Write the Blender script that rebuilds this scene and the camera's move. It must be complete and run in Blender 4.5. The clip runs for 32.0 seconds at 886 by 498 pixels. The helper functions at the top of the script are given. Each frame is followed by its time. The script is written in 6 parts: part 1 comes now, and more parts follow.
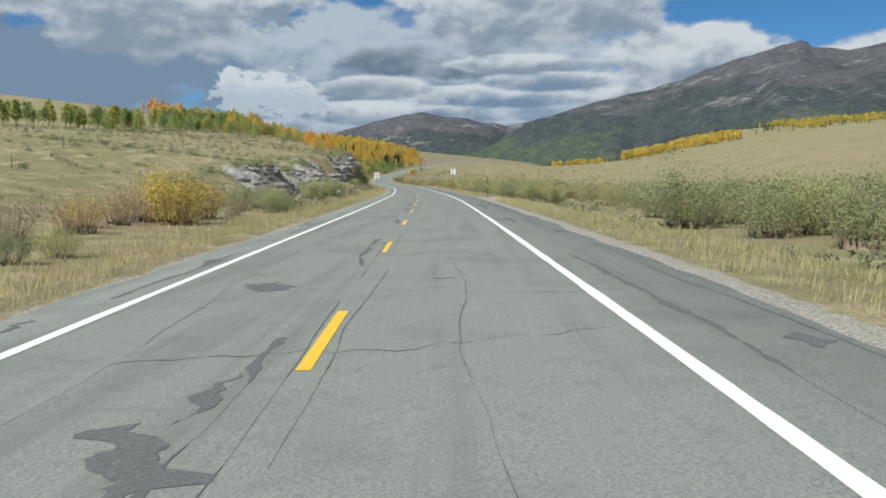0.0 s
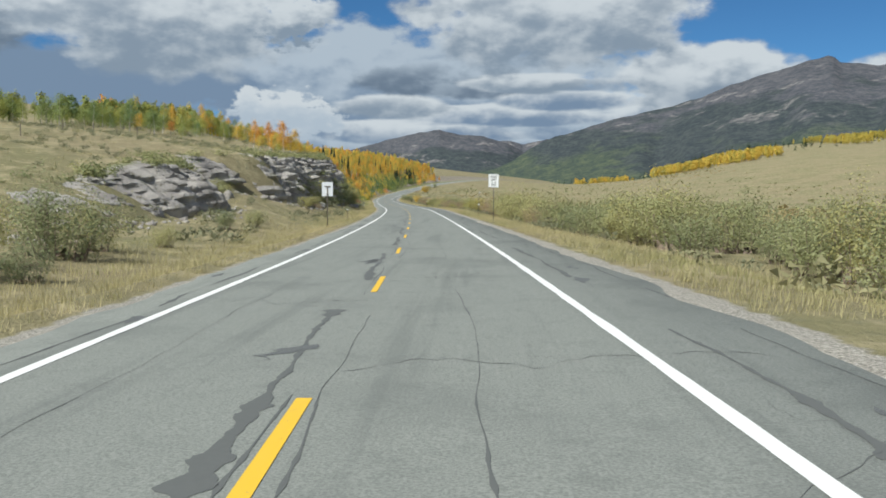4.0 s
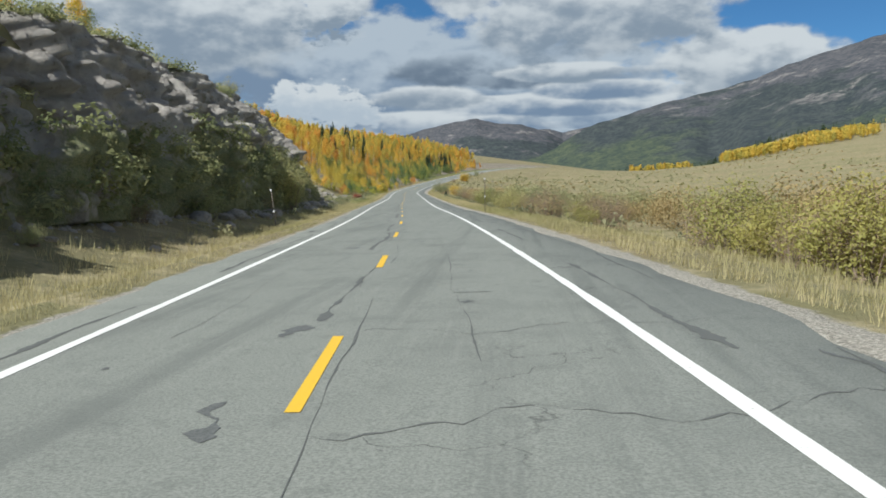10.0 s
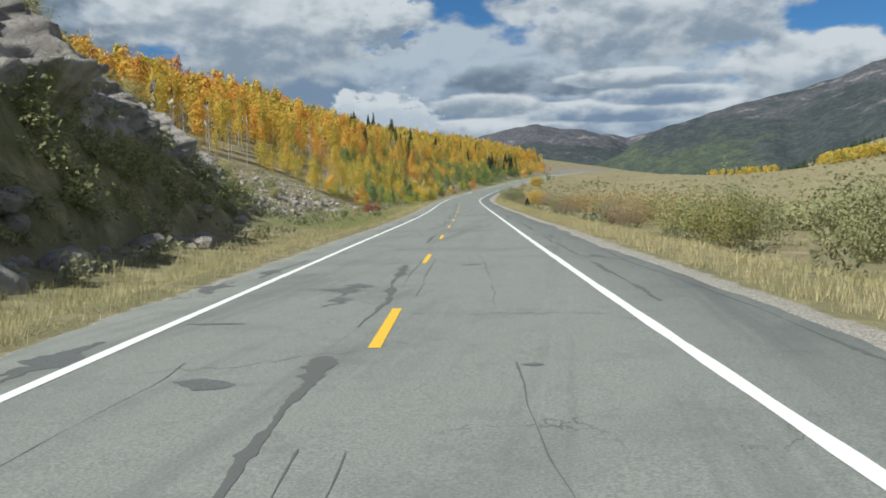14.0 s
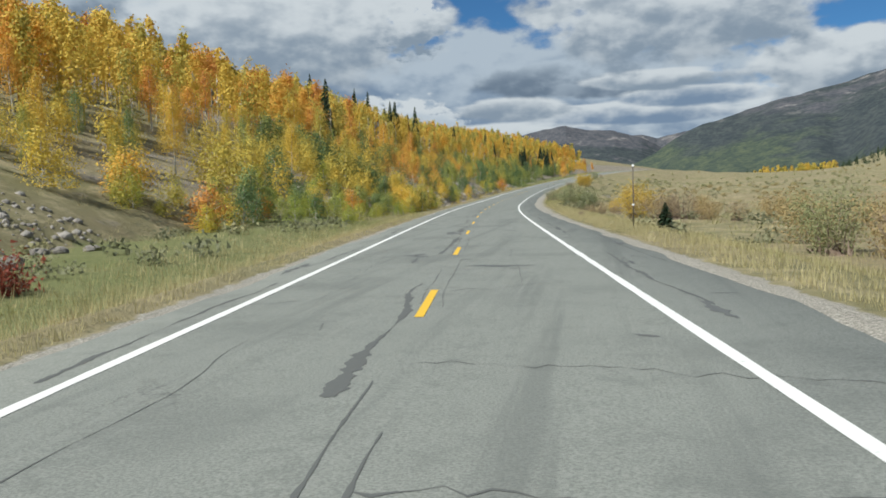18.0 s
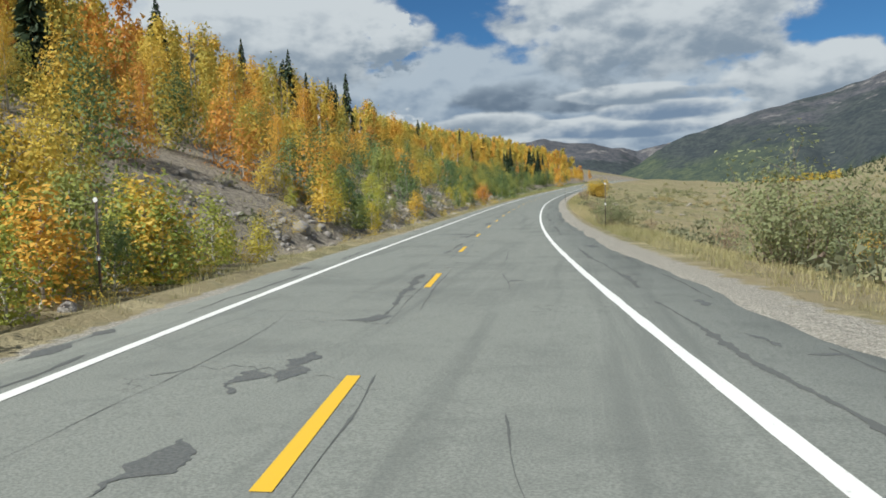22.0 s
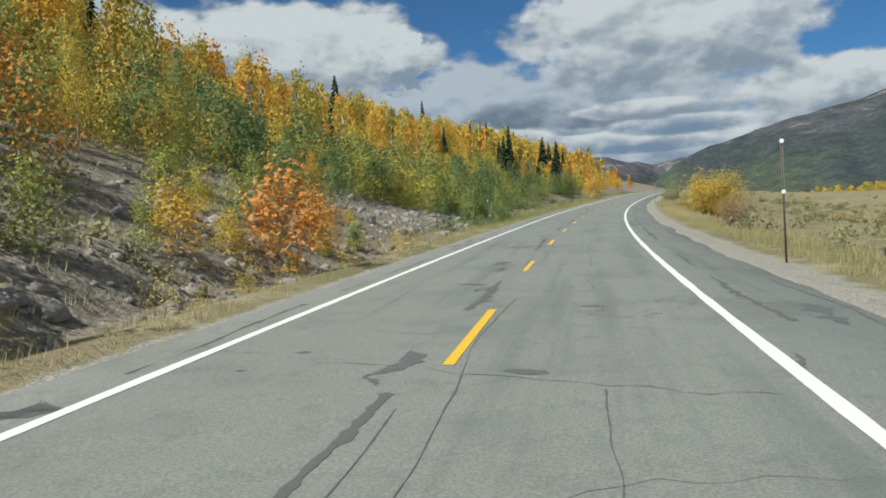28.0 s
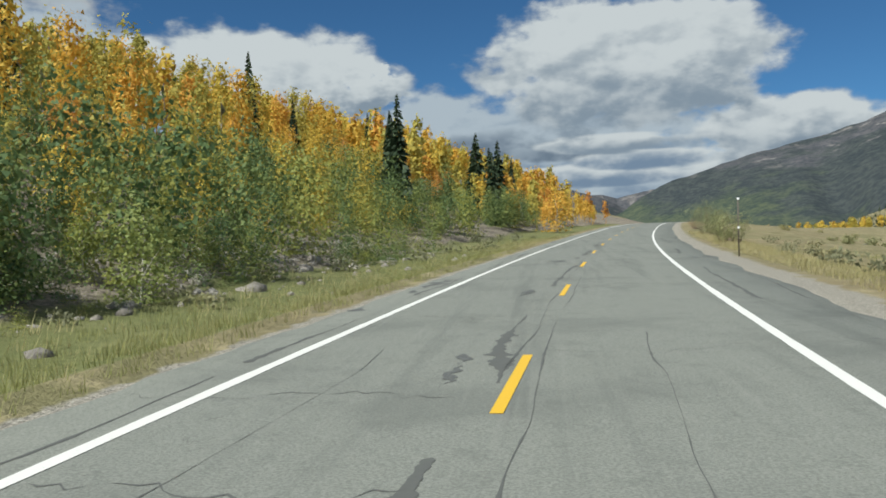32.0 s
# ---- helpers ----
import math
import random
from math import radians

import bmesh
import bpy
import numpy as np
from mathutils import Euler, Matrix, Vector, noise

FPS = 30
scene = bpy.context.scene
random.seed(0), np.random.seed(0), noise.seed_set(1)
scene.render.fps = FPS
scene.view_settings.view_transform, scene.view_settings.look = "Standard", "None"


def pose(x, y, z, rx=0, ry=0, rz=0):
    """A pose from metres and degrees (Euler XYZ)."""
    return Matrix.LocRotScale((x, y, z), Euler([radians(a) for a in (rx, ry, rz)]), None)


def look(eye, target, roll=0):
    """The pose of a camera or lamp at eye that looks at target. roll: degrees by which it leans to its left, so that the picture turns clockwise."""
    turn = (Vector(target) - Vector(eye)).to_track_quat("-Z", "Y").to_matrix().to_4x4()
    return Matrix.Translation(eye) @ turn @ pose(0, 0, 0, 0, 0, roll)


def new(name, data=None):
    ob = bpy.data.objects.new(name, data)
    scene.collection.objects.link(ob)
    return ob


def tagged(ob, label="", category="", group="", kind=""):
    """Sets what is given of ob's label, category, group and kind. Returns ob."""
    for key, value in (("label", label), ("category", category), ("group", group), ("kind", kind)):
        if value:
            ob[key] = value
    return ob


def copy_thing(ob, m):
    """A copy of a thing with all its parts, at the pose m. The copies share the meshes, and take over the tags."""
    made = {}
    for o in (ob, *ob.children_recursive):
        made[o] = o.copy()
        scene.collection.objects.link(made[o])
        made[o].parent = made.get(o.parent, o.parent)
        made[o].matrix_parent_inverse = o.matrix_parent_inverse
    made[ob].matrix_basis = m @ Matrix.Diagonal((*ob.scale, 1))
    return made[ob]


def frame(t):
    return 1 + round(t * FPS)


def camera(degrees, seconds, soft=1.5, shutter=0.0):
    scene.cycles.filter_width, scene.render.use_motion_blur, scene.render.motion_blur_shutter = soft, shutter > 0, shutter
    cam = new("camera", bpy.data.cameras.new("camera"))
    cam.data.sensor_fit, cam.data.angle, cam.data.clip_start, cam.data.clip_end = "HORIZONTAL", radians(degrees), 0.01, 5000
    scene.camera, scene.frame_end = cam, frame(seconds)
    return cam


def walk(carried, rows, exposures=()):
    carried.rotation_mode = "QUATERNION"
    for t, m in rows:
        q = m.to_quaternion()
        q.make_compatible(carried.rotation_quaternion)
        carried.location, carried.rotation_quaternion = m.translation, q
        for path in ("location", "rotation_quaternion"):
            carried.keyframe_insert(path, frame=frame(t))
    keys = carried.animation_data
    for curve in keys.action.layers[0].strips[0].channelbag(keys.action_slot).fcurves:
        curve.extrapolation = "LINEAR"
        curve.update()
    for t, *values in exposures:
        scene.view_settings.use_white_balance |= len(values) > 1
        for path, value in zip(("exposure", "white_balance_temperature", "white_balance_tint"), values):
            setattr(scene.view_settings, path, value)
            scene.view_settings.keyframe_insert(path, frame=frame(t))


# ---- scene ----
cam = camera(56.02, 32.0, soft=1.75)
# seconds, place, turn in degrees
PATH = [
    (0.0, 1.226, -1.023, 1.757, 84.652, -0.277, 0.914),
    (0.5, 1.026, 8.474, 1.690, 84.711, -0.659, 0.869),
    (1.0, 0.819, 18.008, 1.611, 84.872, -0.810, 1.014),
    (1.5, 0.502, 27.564, 1.486, 85.100, -0.678, 1.210),
    (2.0, 0.185, 37.163, 1.354, 85.244, -0.487, 1.356),
    (2.5, -0.157, 46.770, 1.257, 85.495, -0.345, 1.572),
    (3.0, -0.513, 56.424, 1.160, 85.678, -0.327, 1.759),
    (3.5, -0.817, 66.009, 1.055, 85.854, -0.319, 1.947),
    (4.0, -1.143, 75.641, 0.936, 85.923, -0.420, 1.938),
    (4.5, -1.497, 85.321, 0.803, 85.907, -0.621, 1.812),
    (5.0, -1.884, 95.047, 0.663, 85.842, -0.857, 1.718),
    (5.5, -2.324, 104.820, 0.526, 85.766, -1.064, 1.801),
    (6.0, -2.826, 114.639, 0.399, 85.671, -1.227, 1.777),
    (6.5, -3.424, 124.561, 0.276, 85.612, -1.161, 1.830),
    (7.0, -4.080, 134.528, 0.161, 85.548, -1.301, 1.994),
    (7.5, -4.826, 144.545, 0.032, 85.584, -0.997, 2.214),
    (8.0, -5.613, 154.601, -0.090, 85.650, -0.858, 2.399),
    (8.5, -6.416, 164.682, -0.203, 85.692, -0.455, 2.648),
    (9.0, -7.274, 174.798, -0.306, 85.641, 0.078, 3.109),
    (9.5, -8.152, 184.924, -0.395, 85.472, 0.095, 3.687),
    (10.0, -9.073, 195.081, -0.485, 85.314, 0.263, 4.458),
    (10.5, -10.009, 205.271, -0.581, 85.220, 0.394, 5.194),
    (11.0, -10.991, 215.486, -0.689, 85.217, 0.640, 5.831),
    (11.5, -12.059, 225.738, -0.798, 85.187, 0.551, 6.306),
    (12.0, -13.199, 236.010, -0.913, 85.304, 0.588, 6.754),
    (12.5, -14.481, 246.321, -1.034, 85.363, 0.488, 7.115),
    (13.0, -15.828, 256.644, -1.159, 85.546, 0.574, 7.571),
    (13.5, -17.202, 267.022, -1.307, 85.678, 0.437, 8.083),
    (14.0, -18.597, 277.404, -1.445, 85.842, 0.494, 8.517),
    (14.5, -19.940, 287.858, -1.554, 85.913, 0.573, 8.905),
    (15.0, -21.241, 298.311, -1.651, 85.907, 0.625, 9.152),
    (15.5, -22.493, 308.758, -1.747, 85.809, 0.661, 9.315),
    (16.0, -23.703, 319.198, -1.842, 85.712, 0.757, 9.449),
    (16.5, -24.896, 329.626, -1.937, 85.709, 0.986, 9.611),
    (17.0, -26.087, 340.039, -2.025, 85.836, 1.351, 9.771),
    (17.5, -27.301, 350.241, -2.103, 85.924, 1.342, 10.038),
    (18.0, -28.524, 360.420, -2.163, 86.233, 1.453, 10.381),
    (18.5, -29.732, 370.527, -2.179, 86.678, 1.587, 10.591),
    (19.0, -30.937, 380.606, -2.181, 87.189, 1.763, 10.540),
    (19.5, -32.056, 390.633, -2.179, 87.595, 1.925, 10.172),
    (20.0, -33.181, 400.626, -2.169, 87.803, 1.954, 9.591),
    (20.5, -34.383, 410.614, -2.193, 87.715, 1.941, 9.092),
    (21.0, -35.562, 420.567, -2.216, 87.436, 1.742, 8.842),
    (21.5, -36.733, 430.544, -2.214, 87.230, 1.743, 8.867),
    (22.0, -37.838, 440.480, -2.200, 87.200, 1.843, 8.921),
    (22.5, -38.868, 450.399, -2.153, 87.442, 2.108, 8.574),
    (23.0, -39.814, 460.276, -2.093, 87.866, 2.225, 8.003),
    (23.5, -40.604, 470.078, -2.043, 88.279, 2.156, 7.399),
    (24.0, -41.283, 479.835, -1.979, 88.553, 2.012, 7.024),
    (24.5, -41.884, 489.567, -1.879, 88.538, 1.925, 6.865),
    (25.0, -42.398, 499.254, -1.750, 88.333, 1.806, 6.872),
    (25.5, -42.814, 509.169, -1.598, 88.186, 2.130, 7.188),
    (26.0, -43.161, 519.043, -1.418, 88.082, 2.330, 7.768),
    (26.5, -43.443, 528.878, -1.220, 87.979, 2.407, 8.641),
    (27.0, -43.672, 538.675, -1.009, 87.972, 2.428, 9.462),
    (27.5, -43.855, 548.437, -0.794, 88.156, 2.454, 9.885),
    (28.0, -43.993, 558.167, -0.575, 88.444, 2.540, 9.882),
    (28.5, -44.108, 567.586, -0.349, 88.855, 2.422, 9.630),
    (29.0, -44.170, 576.978, -0.114, 89.291, 2.065, 9.473),
    (29.5, -44.230, 586.279, 0.119, 89.807, 1.853, 9.382),
    (30.0, -44.222, 595.564, 0.370, 90.196, 1.620, 9.327),
    (30.5, -44.094, 604.805, 0.646, 90.435, 1.640, 9.181),
    (31.0, -43.884, 614.042, 0.937, 90.590, 1.625, 8.830),
    (31.5, -43.642, 623.317, 1.224, 90.571, 1.744, 8.331),
    (32.0, -43.317, 632.600, 1.525, 90.452, 1.747, 7.420),
]
walk(cam, [(t, pose(x, y, z, rx, ry, rz)) for t, x, y, z, rx, ry, rz in PATH],
     exposures=((0, 0.2, 6150, 7), (20, 0.18, 6200, 7), (32, 0.12, 6300, 5)))

# ---- plan of the road: distance ahead, heading (degrees to the left), grade (degrees) ----
V_ROAD = [-400, -60, 0, 30, 60, 90, 120, 150, 180, 210, 240, 270, 300, 330, 360, 390, 420, 450, 480, 510, 540, 570, 600, 630, 690, 740, 800, 870, 950, 1200, 5200]
HEAD = [0.6, 0.8, 1.54, 1.47, 1.97, 2.7, 3.61, 3.95, 4.64, 5.71, 6.67, 7.71, 6.83, 6.53, 7.02, 7.24, 6.92, 5.45, 3.61, 2.39, 1.43, 0.52, -1.08, -2.66, -5.86, -8.27, -9.81, -10.74, -11.17, -11, -11]
GRADE = [0.2, -0.15, -0.43, -0.66, -0.62, -0.95, -0.74, -0.65, -0.42, -0.61, -0.7, -0.72, -0.49, -0.55, -0.24, 0.03, -0, 0.24, 0.41, 1.01, 1.28, 1.3, 1.66, 1.95, 2.28, 2.76, 1.97, 1.68, 1.29, 0, 0]
Y_FINE = np.arange(-400.0, 5200.0, 2.0)


def smooth_curve(values, span=15):
    k = np.ones(span) / span
    raw = np.interp(Y_FINE, V_ROAD, values)
    return np.convolve(np.pad(raw, span // 2, mode="edge"), k, mode="valid")


HEADING = smooth_curve(HEAD)
X_FINE = np.cumsum(-np.tan(np.radians(HEADING))) * 2.0
Z_FINE = np.cumsum(np.tan(np.radians(smooth_curve(GRADE)))) * 2.0
X_FINE -= np.interp(0, Y_FINE, X_FINE)
Z_FINE -= np.interp(0, Y_FINE, Z_FINE)


def road_x(y):
    return np.interp(y, Y_FINE, X_FINE)


def road_z(y):
    return np.interp(y, Y_FINE, Z_FINE)


BANK_AT = [-60, 0, 30, 60, 90, 120, 150, 180, 210, 240, 270, 300, 330, 360, 390, 420, 450, 480, 510, 540, 570, 600, 630, 690, 740, 800, 870, 950]
BANK = [1.41, 1.53, 1.57, 1.47, 1.22, 1.28, 1.28, 1.13, 1.67, 1.58, 0.91, 1.47, 1.33, 0.94, 0.37, -0.09, -0.61, -1.02, -1.08, -0.63, -0.55, -0.29, -0.48, -0.22, -0.18, -0.15, -0.13, -0.12]


def bank(y):
    """Cross slope of the road: rise for each metre to the right."""
    return np.tan(np.radians(np.interp(y, BANK_AT, BANK)))


def deck_z(y, u):
    """Height of the road's surface at u right of its middle."""
    return road_z(y) + bank(y) * np.clip(u, -6.5, 6.5)


# ---- world and sun ----
SUN_EL, SUN_AZ = 47.0, -138.0  # degrees; azimuth from straight ahead, to the right
world = bpy.data.worlds.new("sky")
scene.world = world
world.use_nodes = True
wn, wl = world.node_tree.nodes, world.node_tree.links
wn.clear()


def wmath(op, a, b=None, c=None, clamp=False):
    n = wn.new("ShaderNodeMath")
    n.operation, n.use_clamp = op, clamp
    for i, v in enumerate((a, b, c)):
        if v is None:
            continue
        if isinstance(v, (int, float)):
            n.inputs[i].default_value = v
        else:
            wl.new(v, n.inputs[i])
    return n.outputs[0]


def wnoise(vec, scale, detail, rough=0.55, lac=2.1):
    n = wn.new("ShaderNodeTexNoise")
    n.inputs["Scale"].default_value, n.inputs["Detail"].default_value = scale, detail
    n.inputs["Roughness"].default_value, n.inputs["Lacunarity"].default_value = rough, lac
    wl.new(vec, n.inputs["Vector"])
    return n.outputs["Fac"]


def wmix(fac, a, b):
    n = wn.new("ShaderNodeMix")
    n.data_type = "RGBA"
    for sock, v in ((n.inputs[0], fac), (n.inputs[6], a), (n.inputs[7], b)):
        if isinstance(v, tuple):
            sock.default_value = (*v, 1)
        elif isinstance(v, (int, float)):
            sock.default_value = v
        else:
            wl.new(v, sock)
    return n.outputs[2]


def wstep(v, lo, hi):
    n = wn.new("ShaderNodeMapRange")
    n.interpolation_type = "SMOOTHSTEP"
    n.inputs[1].default_value, n.inputs[2].default_value = lo, hi
    wl.new(v, n.inputs[0])
    return n.outputs[0]


def sky_light():
    out = wn.new("ShaderNodeOutputWorld")
    clear = wn.new("ShaderNodeTexSky")
    clear.sky_type, clear.sun_disc = "NISHITA", False
    clear.sun_elevation, clear.sun_rotation = radians(SUN_EL), radians(SUN_AZ)
    clear.altitude, clear.air_density, clear.dust_density, clear.ozone_density = 2800, 1.0, 0.3, 2.5
    bg_clear = wn.new("ShaderNodeBackground")
    bg_clear.inputs["Strength"].default_value = 0.072
    deep = wn.new("ShaderNodeMix")
    deep.data_type, deep.blend_type = "RGBA", "MULTIPLY"
    deep.inputs[0].default_value, deep.inputs[7].default_value = 1.0, (0.48, 0.80, 0.98, 1)
    wl.new(clear.outputs[0], deep.inputs[6])
    wl.new(deep.outputs[2], bg_clear.inputs[0])
    coord = wn.new("ShaderNodeTexCoord").outputs["Generated"]
    sep = wn.new("ShaderNodeSeparateXYZ")
    wl.new(coord, sep.inputs[0])
    az = wmath("MULTIPLY", wmath("ARCTAN2", sep.outputs[0], sep.outputs[1]), 57.2958)
    el = wmath("MULTIPLY", wmath("ARCSINE", sep.outputs[2]), 57.2958)
    comb = wn.new("ShaderNodeCombineXYZ")
    wl.new(az, comb.inputs[0])
    wl.new(wmath("MULTIPLY", el, 1.7), comb.inputs[1])
    flat = comb.outputs[0]
    big, fine = wnoise(flat, 0.13, 2, 0.5), wnoise(flat, 0.42, 5, 0.5)
    warp = wmath("ADD", wmath("MULTIPLY", wmath("SUBTRACT", big, 0.5), 1.5), wmath("MULTIPLY", wmath("SUBTRACT", fine, 0.5), 1.25))
    # puffs are lit from the upper left: thicker cloud towards the sun shades them
    shift = wn.new("ShaderNodeVectorMath")
    shift.operation = "ADD"
    shift.inputs[1].default_value = (-0.9, 1.5, 0)
    wl.new(flat, shift.inputs[0])
    relief = wmath("SUBTRACT", wnoise(flat, 0.16, 4, 0.47), wnoise(shift.outputs[0], 0.16, 4, 0.47))
    near_shift = wn.new("ShaderNodeVectorMath")
    near_shift.operation = "ADD"
    near_shift.inputs[1].default_value = (-0.35, 0.6, 0)
    wl.new(flat, near_shift.inputs[0])
    billow = wmath("SUBTRACT", wnoise(flat, 0.5, 4, 0.5), wnoise(near_shift.outputs[0], 0.5, 4, 0.5))
    shade_noise = wstep(wmath("ADD", relief, wmath("MULTIPLY", billow, 0.28)), -0.17, 0.17)
    # layers near the horizon are drawn out sideways
    lay = wn.new("ShaderNodeVectorMath")
    lay.operation = "MULTIPLY"
    lay.inputs[1].default_value = (0.55, 1.5, 1)
    wl.new(flat, lay.inputs[0])
    thin = wmath("ADD", wmath("MULTIPLY", wmath("SUBTRACT", wnoise(lay.outputs[0], 0.36, 4, 0.5), 0.5), 1.5), wmath("MULTIPLY", wmath("SUBTRACT", big, 0.5), 1.2))
    colour, cover = None, None
    # each bank: azimuth, elevation, half width, half height, tone of its lit parts, tone of its base
    white, pale, grey, dark, blue = (0.66, 0.69, 0.705), (0.47, 0.535, 0.60), (0.26, 0.32, 0.39), (0.165, 0.215, 0.28), (0.205, 0.28, 0.385)
    # high, soft: added banks beyond the view, toned to set the fill light
    high, soft = (0.46, 0.48, 0.51), (0.26, 0.285, 0.33)
    banks = (
        (-80, 14, 52, 16, high, soft), (75, 16, 34, 12, high, soft), (0, 36, 75, 14, high, soft), (120, 30, 50, 22, high, soft),
        (-130, 34, 55, 26, high, soft), (180, 30, 50, 22, high, soft), (0, 82, 150, 26, high, soft),
        (-3, 6.4, 21, 5.0, pale, blue), (-26, 6.0, 13, 3.6, blue, blue), (-33, 11.5, 9, 4.5, pale, dark), (2, 2.9, 19, 1.1, pale, blue),
        (-3, 4.0, 9, 1.0, white, blue), (9, 4.2, 8, 1.1, pale, blue), (2, 5.1, 9, 0.9, white, blue), (14.5, 5.2, 6.5, 1.4, white, blue),
        (-12.5, 5.0, 4.6, 1.9, white, pale), (-5.5, 5.6, 5, 1.0, white, grey), (27.5, 6.6, 6.5, 1.9, white, pale), (15.5, 7.3, 7.0, 2.7, white, grey),
        (6.5, 6.1, 5.5, 0.9, white, blue), (-2, 7.5, 8.5, 1.5, pale, dark), (5, 7.2, 6.0, 0.8, white, grey),
        (-20.5, 11.4, 11.0, 4.5, white, grey), (-12.6, 11.2, 3.0, 2.4, white, grey), (5.2, 12.4, 11.0, 5.1, white, grey))
    tiny = wmath("ADD", warp, wmath("MULTIPLY", wmath("SUBTRACT", wnoise(flat, 0.95, 5, 0.55), 0.5), 2.4))
    for a, e, ra, re, lit, base in banks:
        dx = wmath("MULTIPLY", wmath("SUBTRACT", az, float(a)), 1 / ra)
        dy = wmath("MULTIPLY", wmath("SUBTRACT", el, float(e)), 1 / re)
        r2 = wmath("ADD", wmath("MULTIPLY", dx, dx), wmath("MULTIPLY", dy, dy))
        body = wmath("ADD", wmath("SUBTRACT", 0.85 if ra < 5 else 1.0, r2), thin if re < 1.45 else tiny if ra < 5 else warp)
        alpha = wstep(body, 0.0, 0.42)
        up = wmath("ADD", wmath("MULTIPLY", dy, 1.1), wmath("MULTIPLY", wmath("SUBTRACT", shade_noise, 0.5), 0.95))
        rim = wmath("MULTIPLY", wmath("SUBTRACT", 1.0, wstep(body, 0.1, 0.9)), 0.35)
        puffy = re > 4.4 and lit is white
        tone = wmix(wstep(wmath("ADD", up, rim), -0.9 if puffy else -0.65, 0.55 if puffy else 0.75), base, lit)
        colour = tone if colour is None else wmix(alpha, colour, tone)
        cover = alpha if cover is None else wmath("MAXIMUM", cover, alpha)
    bg_cloud = wn.new("ShaderNodeBackground")
    bg_cloud.inputs["Strength"].default_value = 0.82
    wl.new(colour, bg_cloud.inputs[0])
    mix = wn.new("ShaderNodeMixShader")
    wl.new(cover, mix.inputs[0])
    wl.new(bg_clear.outputs[0], mix.inputs[1])
    wl.new(bg_cloud.outputs[0], mix.inputs[2])
    wl.new(mix.outputs[0], out.inputs[0])


sky_light()
sun_data = bpy.data.lights.new("sun", "SUN")
sun_data.energy, sun_data.angle, sun_data.color = 5.0, radians(0.6), (1.0, 0.97, 0.90)
sun = new("sun", sun_data)
se, sa = radians(SUN_EL), radians(SUN_AZ)
to_sun = Vector((math.sin(sa) * math.cos(se), math.cos(sa) * math.cos(se), math.sin(se)))
sun.matrix_world = look(to_sun * 100, (0, 0, 0))


